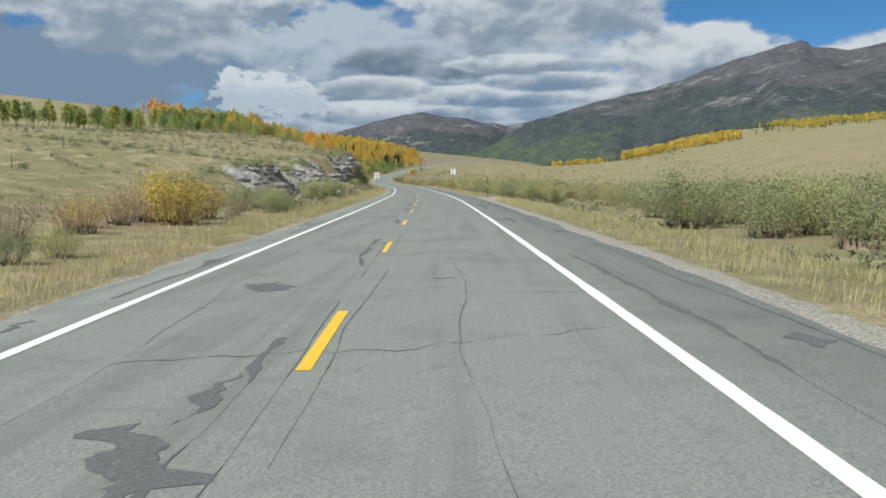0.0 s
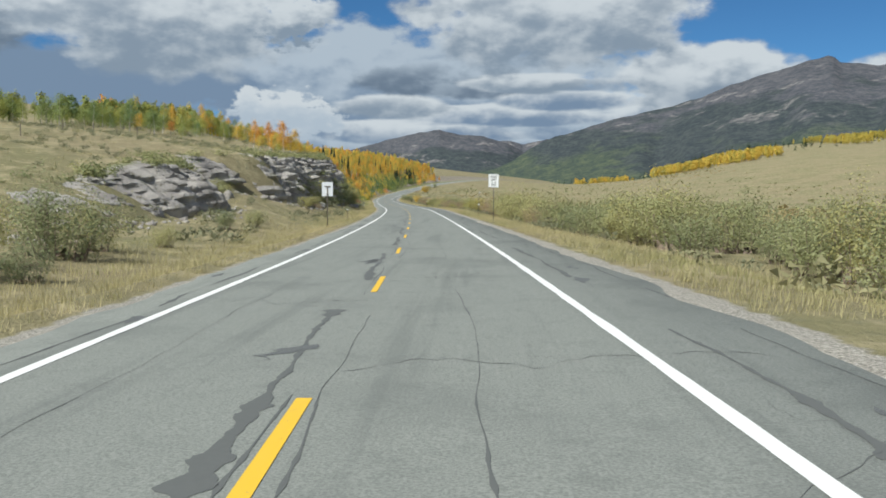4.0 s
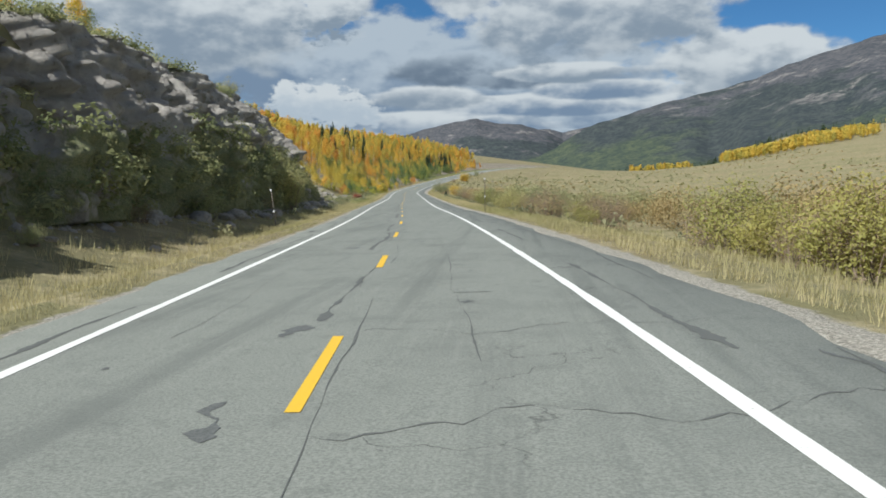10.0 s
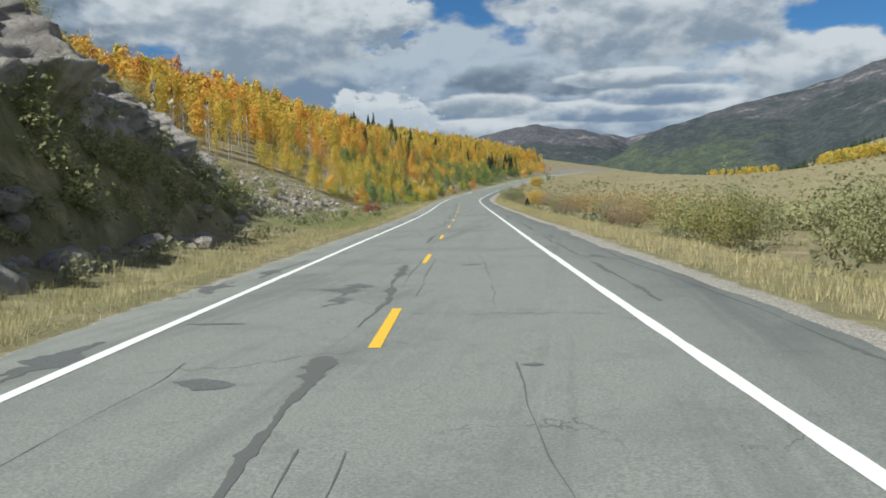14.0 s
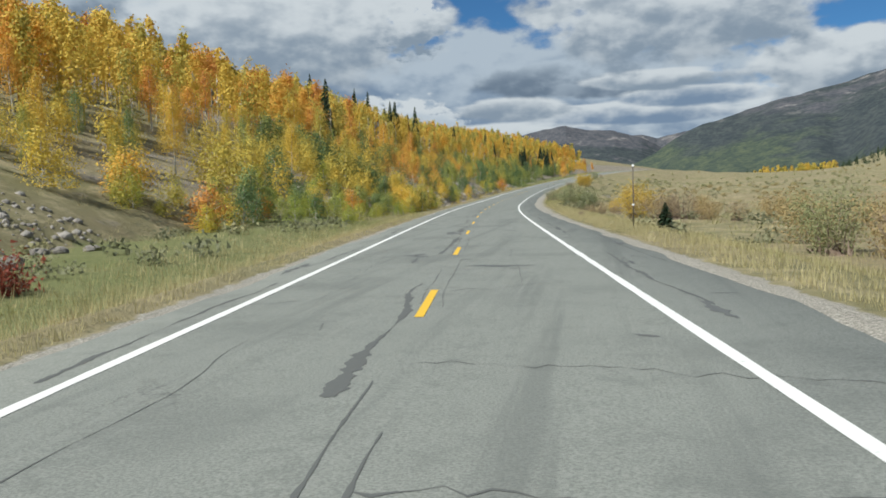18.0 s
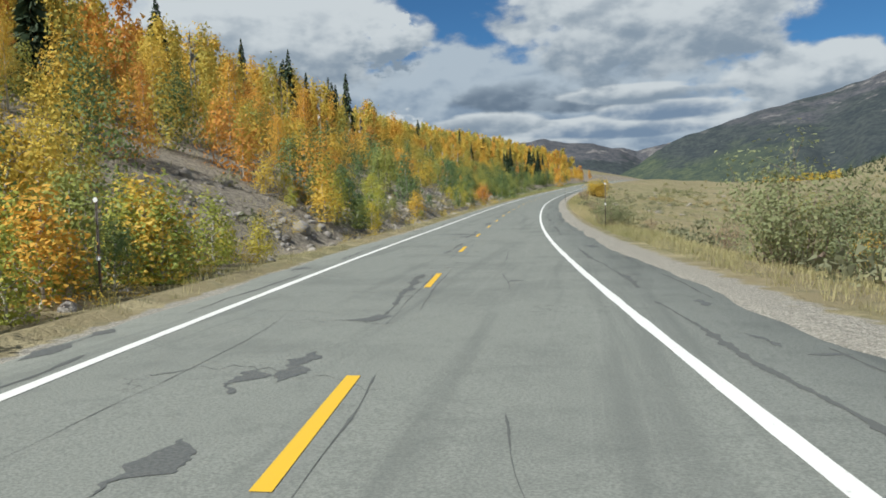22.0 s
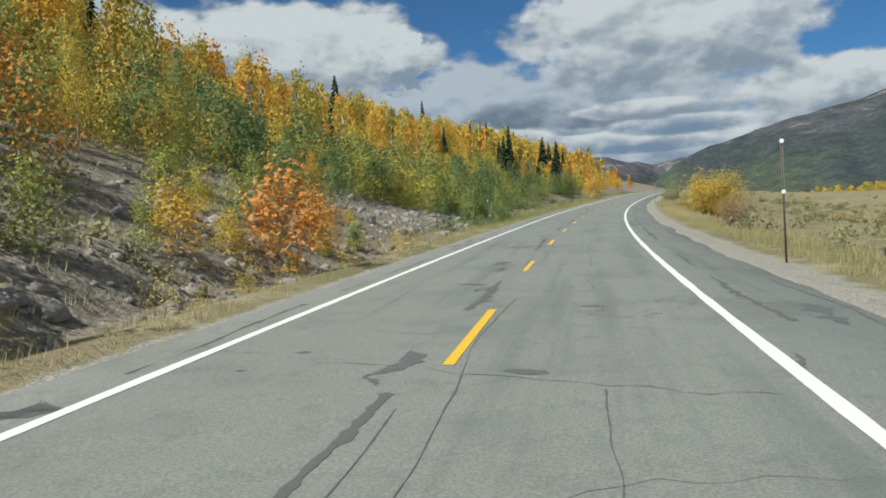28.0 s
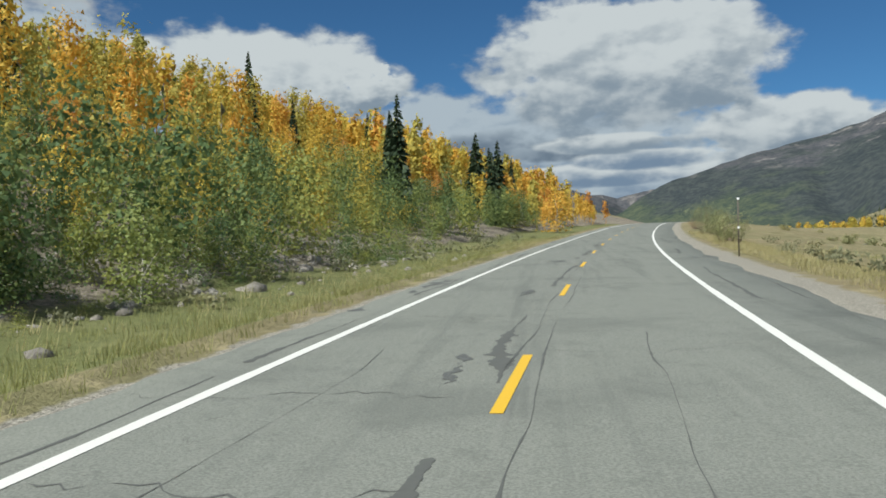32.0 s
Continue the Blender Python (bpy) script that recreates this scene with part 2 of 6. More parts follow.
# ---- materials ----
class Mat:
    """A small builder for node materials."""

    def __init__(self, name, rough=0.9, spec=0.3):
        self.m = bpy.data.materials.new(name)
        self.m.use_nodes = True
        self.n, self.l = self.m.node_tree.nodes, self.m.node_tree.links
        self.bsdf = self.n["Principled BSDF"]
        self.bsdf.inputs["Roughness"].default_value = rough
        self.bsdf.inputs["Specular IOR Level"].default_value = spec
        self.coord = self.n.new("ShaderNodeTexCoord").outputs["Object"]

    def put(self, sock, v):
        if isinstance(v, tuple):
            sock.default_value = (*v, 1) if len(v) == 3 and len(sock.default_value) == 4 else v
        elif isinstance(v, (int, float)):
            sock.default_value = v
        else:
            self.l.new(v, sock)

    def scaled(self, sx, sy, sz):
        n = self.n.new("ShaderNodeVectorMath")
        n.operation = "MULTIPLY"
        self.l.new(self.coord, n.inputs[0])
        n.inputs[1].default_value = (sx, sy, sz)
        return n.outputs[0]

    def noise(self, scale, detail=4, rough=0.55, vec=None, distort=0.0):
        n = self.n.new("ShaderNodeTexNoise")
        n.inputs["Scale"].default_value, n.inputs["Detail"].default_value = scale, detail
        n.inputs["Roughness"].default_value, n.inputs["Distortion"].default_value = rough, distort
        self.l.new(vec or self.coord, n.inputs["Vector"])
        return n.outputs["Fac"]

    def cells(self, scale, vec=None, feature="F1"):
        n = self.n.new("ShaderNodeTexVoronoi")
        n.feature = feature
        n.inputs["Scale"].default_value = scale
        self.l.new(vec or self.coord, n.inputs["Vector"])
        return n.outputs

    def step(self, v, lo, hi, to_lo=0.0, to_hi=1.0):
        n = self.n.new("ShaderNodeMapRange")
        n.interpolation_type = "SMOOTHSTEP"
        for i, x in enumerate((lo, hi, to_lo, to_hi)):
            n.inputs[1 + i].default_value = x
        self.put(n.inputs[0], v)
        return n.outputs[0]

    def math(self, op, a, b=None):
        n = self.n.new("ShaderNodeMath")
        n.operation = op
        self.put(n.inputs[0], a)
        if b is not None:
            self.put(n.inputs[1], b)
        return n.outputs[0]

    def mix(self, fac, a, b, blend="MIX"):
        n = self.n.new("ShaderNodeMix")
        n.data_type, n.blend_type = "RGBA", blend
        self.put(n.inputs[0], fac)
        self.put(n.inputs[6], a)
        self.put(n.inputs[7], b)
        return n.outputs[2]

    def attr(self, name):
        n = self.n.new("ShaderNodeAttribute")
        n.attribute_name = name
        return n.outputs["Fac"]

    def rand(self):
        return self.n.new("ShaderNodeObjectInfo").outputs["Random"]

    def island(self):
        return self.n.new("ShaderNodeNewGeometry").outputs["Random Per Island"]

    def ramp(self, v, stops):
        n = self.n.new("ShaderNodeValToRGB")
        e = n.color_ramp.elements
        while len(e) < len(stops):
            e.new(0.5)
        for el_, (p, c) in zip(e, stops):
            el_.position, el_.color = p, (*c, 1)
        self.put(n.inputs[0], v)
        return n.outputs[0]

    def colour(self, v):
        self.put(self.bsdf.inputs["Base Color"], v)
        return self

    def bump(self, h, strength=0.5, dist=0.05):
        n = self.n.new("ShaderNodeBump")
        n.inputs["Strength"].default_value, n.inputs["Distance"].default_value = strength, dist
        self.l.new(h, n.inputs["Height"])
        self.l.new(n.outputs[0], self.bsdf.inputs["Normal"])
        return self


def mat_asphalt():
    m = Mat("worn_asphalt", 0.85, 0.25)
    grain, fine = m.noise(38, 3, 0.7), m.noise(140, 2, 0.6)
    blotch, cloud = m.noise(0.35, 5, 0.6), m.noise(2.2, 5, 0.65)
    long = m.noise(1.0, 5, 0.65, m.scaled(1.3, 0.05, 1))
    streak = m.noise(1.0, 4, 0.7, m.scaled(6.0, 0.16, 1))
    c = m.mix(m.step(grain, 0.3, 0.7), (0.155, 0.165, 0.147), (0.265, 0.275, 0.246))
    c = m.mix(m.math("MULTIPLY", m.step(fine, 0.58, 0.72), 0.5), c, (0.34, 0.34, 0.31))
    c = m.mix(m.math("MULTIPLY", m.step(blotch, 0.48, 0.70), 0.4), c, (0.12, 0.128, 0.118))
    c = m.mix(m.math("MULTIPLY", m.step(cloud, 0.52, 0.72), 0.3), c, (0.115, 0.122, 0.113))
    c = m.mix(m.math("MULTIPLY", m.step(long, 0.50, 0.68), 0.45), c, (0.118, 0.126, 0.117))
    c = m.mix(m.math("MULTIPLY", m.step(streak, 0.56, 0.72), 0.35), c, (0.26, 0.265, 0.24))
    warp = m.n.new("ShaderNodeVectorMath")
    warp.operation = "ADD"
    jit = m.n.new("ShaderNodeTexNoise")
    jit.inputs["Scale"].default_value, jit.inputs["Detail"].default_value = 2.4, 7
    m.l.new(m.coord, jit.inputs["Vector"])
    m.l.new(m.coord, warp.inputs[0])
    m.l.new(jit.outputs["Color"], warp.inputs[1])
    web = m.cells(0.55, warp.outputs[0], "DISTANCE_TO_EDGE")["Distance"]
    lines = m.math("MULTIPLY", m.math("SUBTRACT", 1.0, m.step(web, 0.003, 0.012)), m.step(m.noise(0.22, 3, 0.6), 0.56, 0.68))
    c = m.mix(m.math("MULTIPLY", lines, 0.55), c, (0.05, 0.05, 0.048))
    return m.colour(c).bump(m.math("SUBTRACT", grain, m.math("MULTIPLY", lines, 1.5)), 0.4, 0.012).m


def mat_patch():
    m = Mat("tar_patch", 0.7, 0.35)
    g = m.noise(30, 3, 0.7)
    c = m.mix(m.step(g, 0.3, 0.75), (0.085, 0.09, 0.087), (0.155, 0.16, 0.152))
    return m.colour(c).bump(g, 0.3, 0.01).m


def mat_line(name, col, worn):
    m = Mat(name, 0.6, 0.4)
    g = m.step(m.noise(9, 6, 0.7), 0.62, 0.74)
    s = m.noise(60, 2)
    c = m.mix(m.math("MULTIPLY", g, worn), col, (0.2, 0.2, 0.18))
    c = m.mix(m.math("MULTIPLY", s, 0.15), c, (0.3, 0.3, 0.28))
    return m.colour(c).m


def mat_ground():
    m = Mat("dry_grassland", 0.95, 0.1)
    a, b, c3 = m.noise(0.045, 5, 0.6), m.noise(0.5, 5, 0.65), m.noise(7, 4, 0.7)
    tan, straw, olive, sage = (0.265, 0.22, 0.132), (0.385, 0.33, 0.20), (0.205, 0.19, 0.10), (0.165, 0.16, 0.10)
    c = m.mix(m.step(a, 0.38, 0.62), tan, olive)
    c = m.mix(m.step(b, 0.45, 0.7), c, straw)
    c = m.mix(m.math("MULTIPLY", m.step(m.noise(1.7, 4, 0.6), 0.55, 0.68), 0.6), c, sage)
    c = m.mix(m.math("MULTIPLY", m.step(c3, 0.35, 0.75), 0.3), c, (0.13, 0.12, 0.05))
    c = m.mix(m.math("MULTIPLY", m.step(m.math("ADD", m.attr("lush"), m.math("MULTIPLY", m.math("SUBTRACT", m.noise(0.35, 5, 0.6), 0.5), 1.4)), 0.4, 0.7), 0.75), c, m.mix(m.step(c3, 0.35, 0.65), (0.10, 0.125, 0.045), (0.20, 0.22, 0.085)))
    gcol = m.mix(m.step(m.noise(22, 3, 0.7), 0.35, 0.7), (0.21, 0.195, 0.165), (0.47, 0.44, 0.38))
    gm = m.step(m.math("ADD", m.attr("gravel"), m.math("MULTIPLY", m.math("SUBTRACT", m.noise(1.3, 5, 0.6), 0.5), 1.1)), 0.42, 0.62)
    c = m.mix(gm, c, gcol)
    pale = m.mix(m.step(m.noise(5, 5, 0.7), 0.35, 0.7), (0.40, 0.35, 0.27), (0.60, 0.54, 0.44))
    c = m.mix(m.step(m.math("ADD", m.attr("sand"), m.math("MULTIPLY", m.math("SUBTRACT", m.noise(0.7, 5, 0.65), 0.5), 0.9)), 0.38, 0.55), c, pale)
    tcol = m.mix(m.step(m.noise(4.5, 5, 0.7), 0.3, 0.7), (0.125, 0.106, 0.082), (0.38, 0.335, 0.268))
    tm = m.step(m.math("ADD", m.attr("talus"), m.math("MULTIPLY", m.math("SUBTRACT", m.noise(0.4, 5, 0.65), 0.5), 1.2)), 0.4, 0.62)
    c = m.mix(tm, c, tcol)
    far = m.attr("wood")
    fcol = m.mix(m.step(m.noise(0.02, 6, 0.7), 0.4, 0.6), (0.035, 0.05, 0.022), (0.085, 0.095, 0.03))
    c = m.mix(m.step(m.math("ADD", far, m.math("MULTIPLY", m.math("SUBTRACT", m.noise(0.006, 6, 0.6), 0.5), 1.0)), 0.4, 0.6), c, fcol)
    h = m.math("ADD", c3, m.math("MULTIPLY", b, 2.0))
    return m.colour(c).bump(h, 0.8, 0.12).m


def mat_rock():
    m = Mat("weathered_granite", 0.9, 0.2)
    a, b, c3 = m.noise(0.5, 6, 0.6), m.noise(3.0, 6, 0.65), m.noise(16, 4, 0.7)
    c = m.mix(m.step(a, 0.35, 0.65), (0.32, 0.295, 0.27), (0.52, 0.48, 0.43))
    c = m.mix(m.step(b, 0.56, 0.74), c, (0.19, 0.175, 0.16))
    c = m.mix(m.math("MULTIPLY", m.step(m.noise(5, 5, 0.7), 0.58, 0.7), 0.5), c, (0.30, 0.27, 0.22))
    moss = m.step(m.noise(0.9, 5, 0.6), 0.56, 0.66)
    c = m.mix(m.math("MULTIPLY", moss, 0.45), c, (0.13, 0.125, 0.06))
    c = m.mix(m.math("MULTIPLY", m.rand(), 0.35), c, (0.30, 0.25, 0.2))
    green = m.step(m.math("ADD", m.attr("turf"), m.math("MULTIPLY", m.math("SUBTRACT", m.noise(0.45, 6, 0.65), 0.5), 1.3)), 0.38, 0.56)
    c = m.mix(m.math("MULTIPLY", green, 0.9), c, m.mix(m.step(c3, 0.35, 0.65), (0.15, 0.17, 0.07), (0.29, 0.29, 0.14)))
    h = m.math("ADD", m.math("MULTIPLY", b, 1.5), m.math("ADD", c3, m.cells(2.2)["Distance"]))
    return m.colour(c).bump(h, 0.9, 0.12).m


def mat_leaf(name, stops, trans=0.35):
    m = Mat(name, 0.6, 0.25)
    v = m.math("ADD", m.math("MULTIPLY", m.rand(), 0.84), m.math("MULTIPLY", m.island(), 0.16))
    c = m.ramp(v, stops)
    m.colour(c)
    tr = m.n.new("ShaderNodeBsdfTranslucent")
    m.l.new(c, tr.inputs[0])
    mix = m.n.new("ShaderNodeMixShader")
    mix.inputs[0].default_value = trans
    m.l.new(m.bsdf.outputs[0], mix.inputs[1])
    m.l.new(tr.outputs[0], mix.inputs[2])
    m.l.new(mix.outputs[0], m.n["Material Output"].inputs[0])
    return m.m


def mat_bark(name, a, b):
    m = Mat(name, 0.85, 0.2)
    n = m.noise(5, 5, 0.7, m.scaled(1, 1, 3))
    return m.colour(m.mix(m.step(n, 0.48, 0.66), a, b)).bump(n, 0.4, 0.02).m


def mat_plain(name, col, rough=0.5, metal=0.0, var=0.15):
    m = Mat(name, rough, 0.4)
    m.bsdf.inputs["Metallic"].default_value = metal
    dark = tuple(x * 0.7 for x in col)
    return m.colour(m.mix(m.math("MULTIPLY", m.noise(14, 4, 0.6), var * 2), col, dark)).m


def mat_mountain():
    m = Mat("forested_mountain", 0.95, 0.05)
    a, b = m.noise(0.0035, 7, 0.62), m.noise(0.03, 5, 0.7)
    h = m.attr("height")
    trees = m.noise(0.10, 3, 0.7, m.scaled(1, 1, 0.45))
    dense = m.math("ADD", m.math("MULTIPLY", b, 0.5), m.math("MULTIPLY", trees, 0.5))
    wood = m.mix(m.step(dense, 0.40, 0.62), (0.016, 0.021, 0.020), (0.052, 0.058, 0.048))
    gold = m.mix(m.step(dense, 0.40, 0.62), (0.024, 0.036, 0.020), (0.078, 0.092, 0.038))
    bare = m.mix(m.step(dense, 0.38, 0.64), (0.036, 0.036, 0.040), (0.105, 0.098, 0.098))
    scree = m.mix(m.step(b, 0.4, 0.6), (0.11, 0.098, 0.092), (0.26, 0.235, 0.215))
    c = m.mix(m.step(m.math("SUBTRACT", a, m.math("MULTIPLY", h, 1.0)), 0.14, 0.30), wood, gold)
    c = m.mix(m.step(m.math("ADD", h, m.math("MULTIPLY", m.math("SUBTRACT", a, 0.5), 1.6)), 0.45, 0.62), c, bare)
    patch = m.math("MULTIPLY", m.step(m.noise(0.009, 6, 0.7), 0.56, 0.64), m.step(h, 0.30, 0.5))
    c = m.mix(m.math("MULTIPLY", patch, 0.75), c, scree)
    # blue-grey distance haze, put into the base colour
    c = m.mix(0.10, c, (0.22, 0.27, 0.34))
    return m.colour(c).bump(m.math("ADD", b, m.math("MULTIPLY", m.noise(0.11, 3, 0.6), 0.6)), 0.6, 6.0).m


ASPHALT, PATCH = mat_asphalt(), mat_patch()
WHITE_PAINT = mat_line("white_road_paint", (0.78, 0.78, 0.74), 0.8)
YELLOW_PAINT = mat_line("yellow_road_paint", (0.76, 0.46, 0.012), 0.9)
GROUND, ROCK, MOUNTAIN = mat_ground(), mat_rock(), mat_mountain()
GOLD_LEAF = mat_leaf("golden_aspen_leaves", ((0, (0.40, 0.37, 0.09)), (0.28, (0.66, 0.50, 0.085)), (0.6, (0.72, 0.43, 0.075)), (0.85, (0.66, 0.31, 0.065)), (1, (0.52, 0.24, 0.07))), 0.30)
GREEN_LEAF = mat_leaf("green_aspen_leaves", ((0, (0.14, 0.22, 0.10)), (0.5, (0.27, 0.32, 0.10)), (1, (0.48, 0.44, 0.09))), 0.30)
SAPLING_LEAF = mat_leaf("green_sapling_leaves", ((0, (0.11, 0.19, 0.085)), (0.5, (0.22, 0.28, 0.10)), (1, (0.42, 0.42, 0.10))), 0.32)
WILLOW_LEAF = mat_leaf("willow_leaves", ((0, (0.24, 0.275, 0.15)), (0.5, (0.36, 0.37, 0.175)), (1, (0.52, 0.46, 0.185))), 0.42)
RUST_LEAF = mat_leaf("rusty_shrub_leaves", ((0, (0.30, 0.225, 0.14)), (0.5, (0.43, 0.33, 0.185)), (1, (0.54, 0.43, 0.20))), 0.45)
OCHRE_LEAF = mat_leaf("ochre_willow_leaves", ((0, (0.48, 0.40, 0.10)), (0.5, (0.64, 0.47, 0.09)), (1, (0.68, 0.44, 0.07))), 0.5)
LIME_LEAF = mat_leaf("yellow_green_leaves", ((0, (0.26, 0.33, 0.08)), (0.5, (0.46, 0.46, 0.085)), (1, (0.66, 0.52, 0.07))), 0.38)
SAGE_LEAF = mat_leaf("sagebrush_leaves", ((0, (0.13, 0.14, 0.09)), (1, (0.24, 0.24, 0.155))), 0.2)
NEEDLE = mat_leaf("spruce_needles", ((0, (0.026, 0.048, 0.026)), (1, (0.062, 0.09, 0.046))), 0.1)
GRASS_BLADE = mat_leaf("dry_grass_blades", ((0, (0.22, 0.23, 0.07)), (0.4, (0.42, 0.35, 0.15)), (1, (0.58, 0.47, 0.24))), 0.35)
ASPEN_BARK = mat_bark("pale_aspen_bark", (0.52, 0.49, 0.42), (0.12, 0.10, 0.08))
DARK_BARK = mat_bark("dark_bark", (0.13, 0.10, 0.075), (0.05, 0.04, 0.03))


# ---- mesh helpers ----
def mesh_from(name, verts, faces, mat, smooth=False):
    me = bpy.data.meshes.new(name)
    verts = np.asarray(verts, dtype=np.float32)
    if isinstance(faces, np.ndarray):
        k = faces.shape[1]
        me.vertices.add(len(verts))
        me.vertices.foreach_set("co", verts.ravel())
        me.loops.add(faces.size)
        me.loops.foreach_set("vertex_index", faces.astype(np.int32).ravel())
        me.polygons.add(len(faces))
        me.polygons.foreach_set("loop_start", np.arange(0, faces.size, k, dtype=np.int32))
        me.polygons.foreach_set("loop_total", np.full(len(faces), k, dtype=np.int32))
        me.update(calc_edges=True)
    else:
        me.from_pydata([tuple(map(float, v)) for v in verts], [], faces)
    me.materials.append(mat)
    if smooth:
        me.polygons.foreach_set("use_smooth", np.ones(len(me.polygons), dtype=bool))
    return me


def child(name, me, parent, m=None, label=""):
    ob = new(name, me)
    ob.parent = parent
    if m is not None:
        ob.matrix_basis = m
    if label:
        ob["label"] = label
    return ob


def grid_faces(rows, cols):
    i = np.arange(rows - 1)[:, None] * cols + np.arange(cols - 1)[None, :]
    return np.stack([i, i + 1, i + cols + 1, i + cols], -1).reshape(-1, 4)


def fbm(x, y, seed=0, octaves=4):
    """A cheap smooth noise of two numbers, about -1 to 1."""
    total, amp, rng = 0.0, 1.0, np.random.RandomState(seed)
    for k in range(octaves):
        f = 2.0 ** k
        for _ in range(3):
            a, p = rng.uniform(0, 2 * math.pi), rng.uniform(0, 6.28)
            w = rng.uniform(0.7, 1.3)
            total = total + amp / 3 * np.sin((x * math.cos(a) + y * math.sin(a)) * f * w + p + 1.3 * np.sin(0.7 * f * (x * math.sin(a) - y * math.cos(a)) + 2 * p))
        amp *= 0.52
    return total


# ---- terrain ----
V_LEFT = [-60, 40, 72, 84, 100, 112, 124, 136, 146, 153, 160, 166, 190, 230, 270, 290, 310, 330, 360, 400, 440, 480, 560, 600, 640, 700, 1100]
FOOT = [14, 14, 15, 14.3, 14.6, 17, 16, 15, 15.5, 20, 18, 13, 13.5, 11.5, 11, 11.5, 12, 14, 17, 17, 11.5, 7.4, 7.2, 8, 11, 13, 12]
CLIFF = [1.0, 1.0, 1.5, 3.5, 3.7, 1.2, 2.2, 3.9, 3.5, 3.0, 3.6, 5.2, 6.2, 8.4, 11.3, 11.6, 11.0, 7.6, 3.4, 3, 2.5, 3, 3.2, 2.4, 1.4, 1.6, 1]
RUN = [14, 14, 5, 3, 3, 6, 5, 3.5, 3.5, 3.5, 3.5, 3.5, 3.5, 4, 7, 8, 8, 8, 7.5, 6, 5, 5, 5, 5, 6, 6, 8]
ABOVE = [0.13, 0.13, 0.13, 0.13, 0.13, 0.13, 0.13, 0.14, 0.14, 0.15, 0.16, 0.16, 0.17, 0.20, 0.24, 0.29, 0.35, 0.39, 0.42, 0.43, 0.44, 0.44, 0.43, 0.43, 0.43, 0.42, 0.32]
CAP = [8, 8, 8, 8, 8, 8, 8, 8, 8, 8, 8, 8, 8, 8.5, 10, 13, 22, 36, 45, 48, 48, 48, 44, 42, 38, 32, 20]
APRON = [0, 0, 0.2, 0.3, 0.3, 0.4, 0.8, 1.0, 1.1, 2.9, 2.6, 1.4, 1.5, 0.9, 0.5, 0.4, 0.3, 0.3, 0.3, 0.2, 0.2, 0.1, 0.1, 0.1, 0.1, 0.1, 0.1]


def ramp01(v, a, b):
    t = np.clip((v - a) / (b - a), 0, 1)
    return t * t * (3 - 2 * t)


def lift(y, u):
    """Height of the ground above the road's level, at a distance u right of its middle."""
    y, u = np.broadcast_arrays(np.asarray(y, float), np.asarray(u, float))
    d = -u
    foot, cliff, run = np.interp(y, V_LEFT, FOOT), np.interp(y, V_LEFT, CLIFF), np.interp(y, V_LEFT, RUN)
    above, cap, apron = np.interp(y, V_LEFT, ABOVE), np.interp(y, V_LEFT, CAP), np.interp(y, V_LEFT, APRON)
    verge = -0.25 * ramp01(d, 5.2, 7.0)
    left = verge + apron * ramp01(d, 7, foot) + cliff * np.clip((d - foot) / run, 0, 1) ** 0.8
    rise = np.maximum(d - foot - run, 0) * above
    left = left + cap * (1 - np.exp(-rise / cap)) * 1.0
    left = left + 0.35 * fbm(y * 0.12, u * 0.12, 3) * ramp01(d, 8, 16)
    right = -0.05 * ramp01(u, 5.6, 7.5) - 0.8 * ramp01(u, 7.5, 13) - 0.5 * ramp01(u, 20, 60) + 0.2 * fbm(y * 0.1, u * 0.1, 5) * ramp01(u, 8, 14)
    right = right - 3.2 * ramp01(u, 8.5, 42) * ramp01(y, 420, 520) + (0.9 * fbm(y * 0.06, u * 0.09, 15) + 1.1 * fbm(y * 0.021, u * 0.03, 16, 2)) * ramp01(u, 9, 34) * ramp01(y, 400, 500) * (1 - ramp01(u, 160, 300))
    right = right + (33 * ramp01(u, 80, 430) + 0.09 * np.maximum(u - 380, 0)) * ramp01(y, 200, 950) + 5 * ramp01(u, 120, 400)
    right = right + 0.06 * ramp01(u, 150, 320) * np.clip(y - 1000, 0, 500)
    z = np.where(u < 0, left, right)
    z = np.where(np.abs(u) < 5.6, -0.12, z)
    return z + bank(y) * np.clip(u, -6.5, 6.5)


def ground_z(y, u):
    return road_z(y) + lift(y, u)


def spot(y, u, sink=0.0):
    """The place on the ground at y ahead and u right of the road's middle."""
    return Vector((float(road_x(y) + u), float(y), float(ground_z(y, u)) - sink))


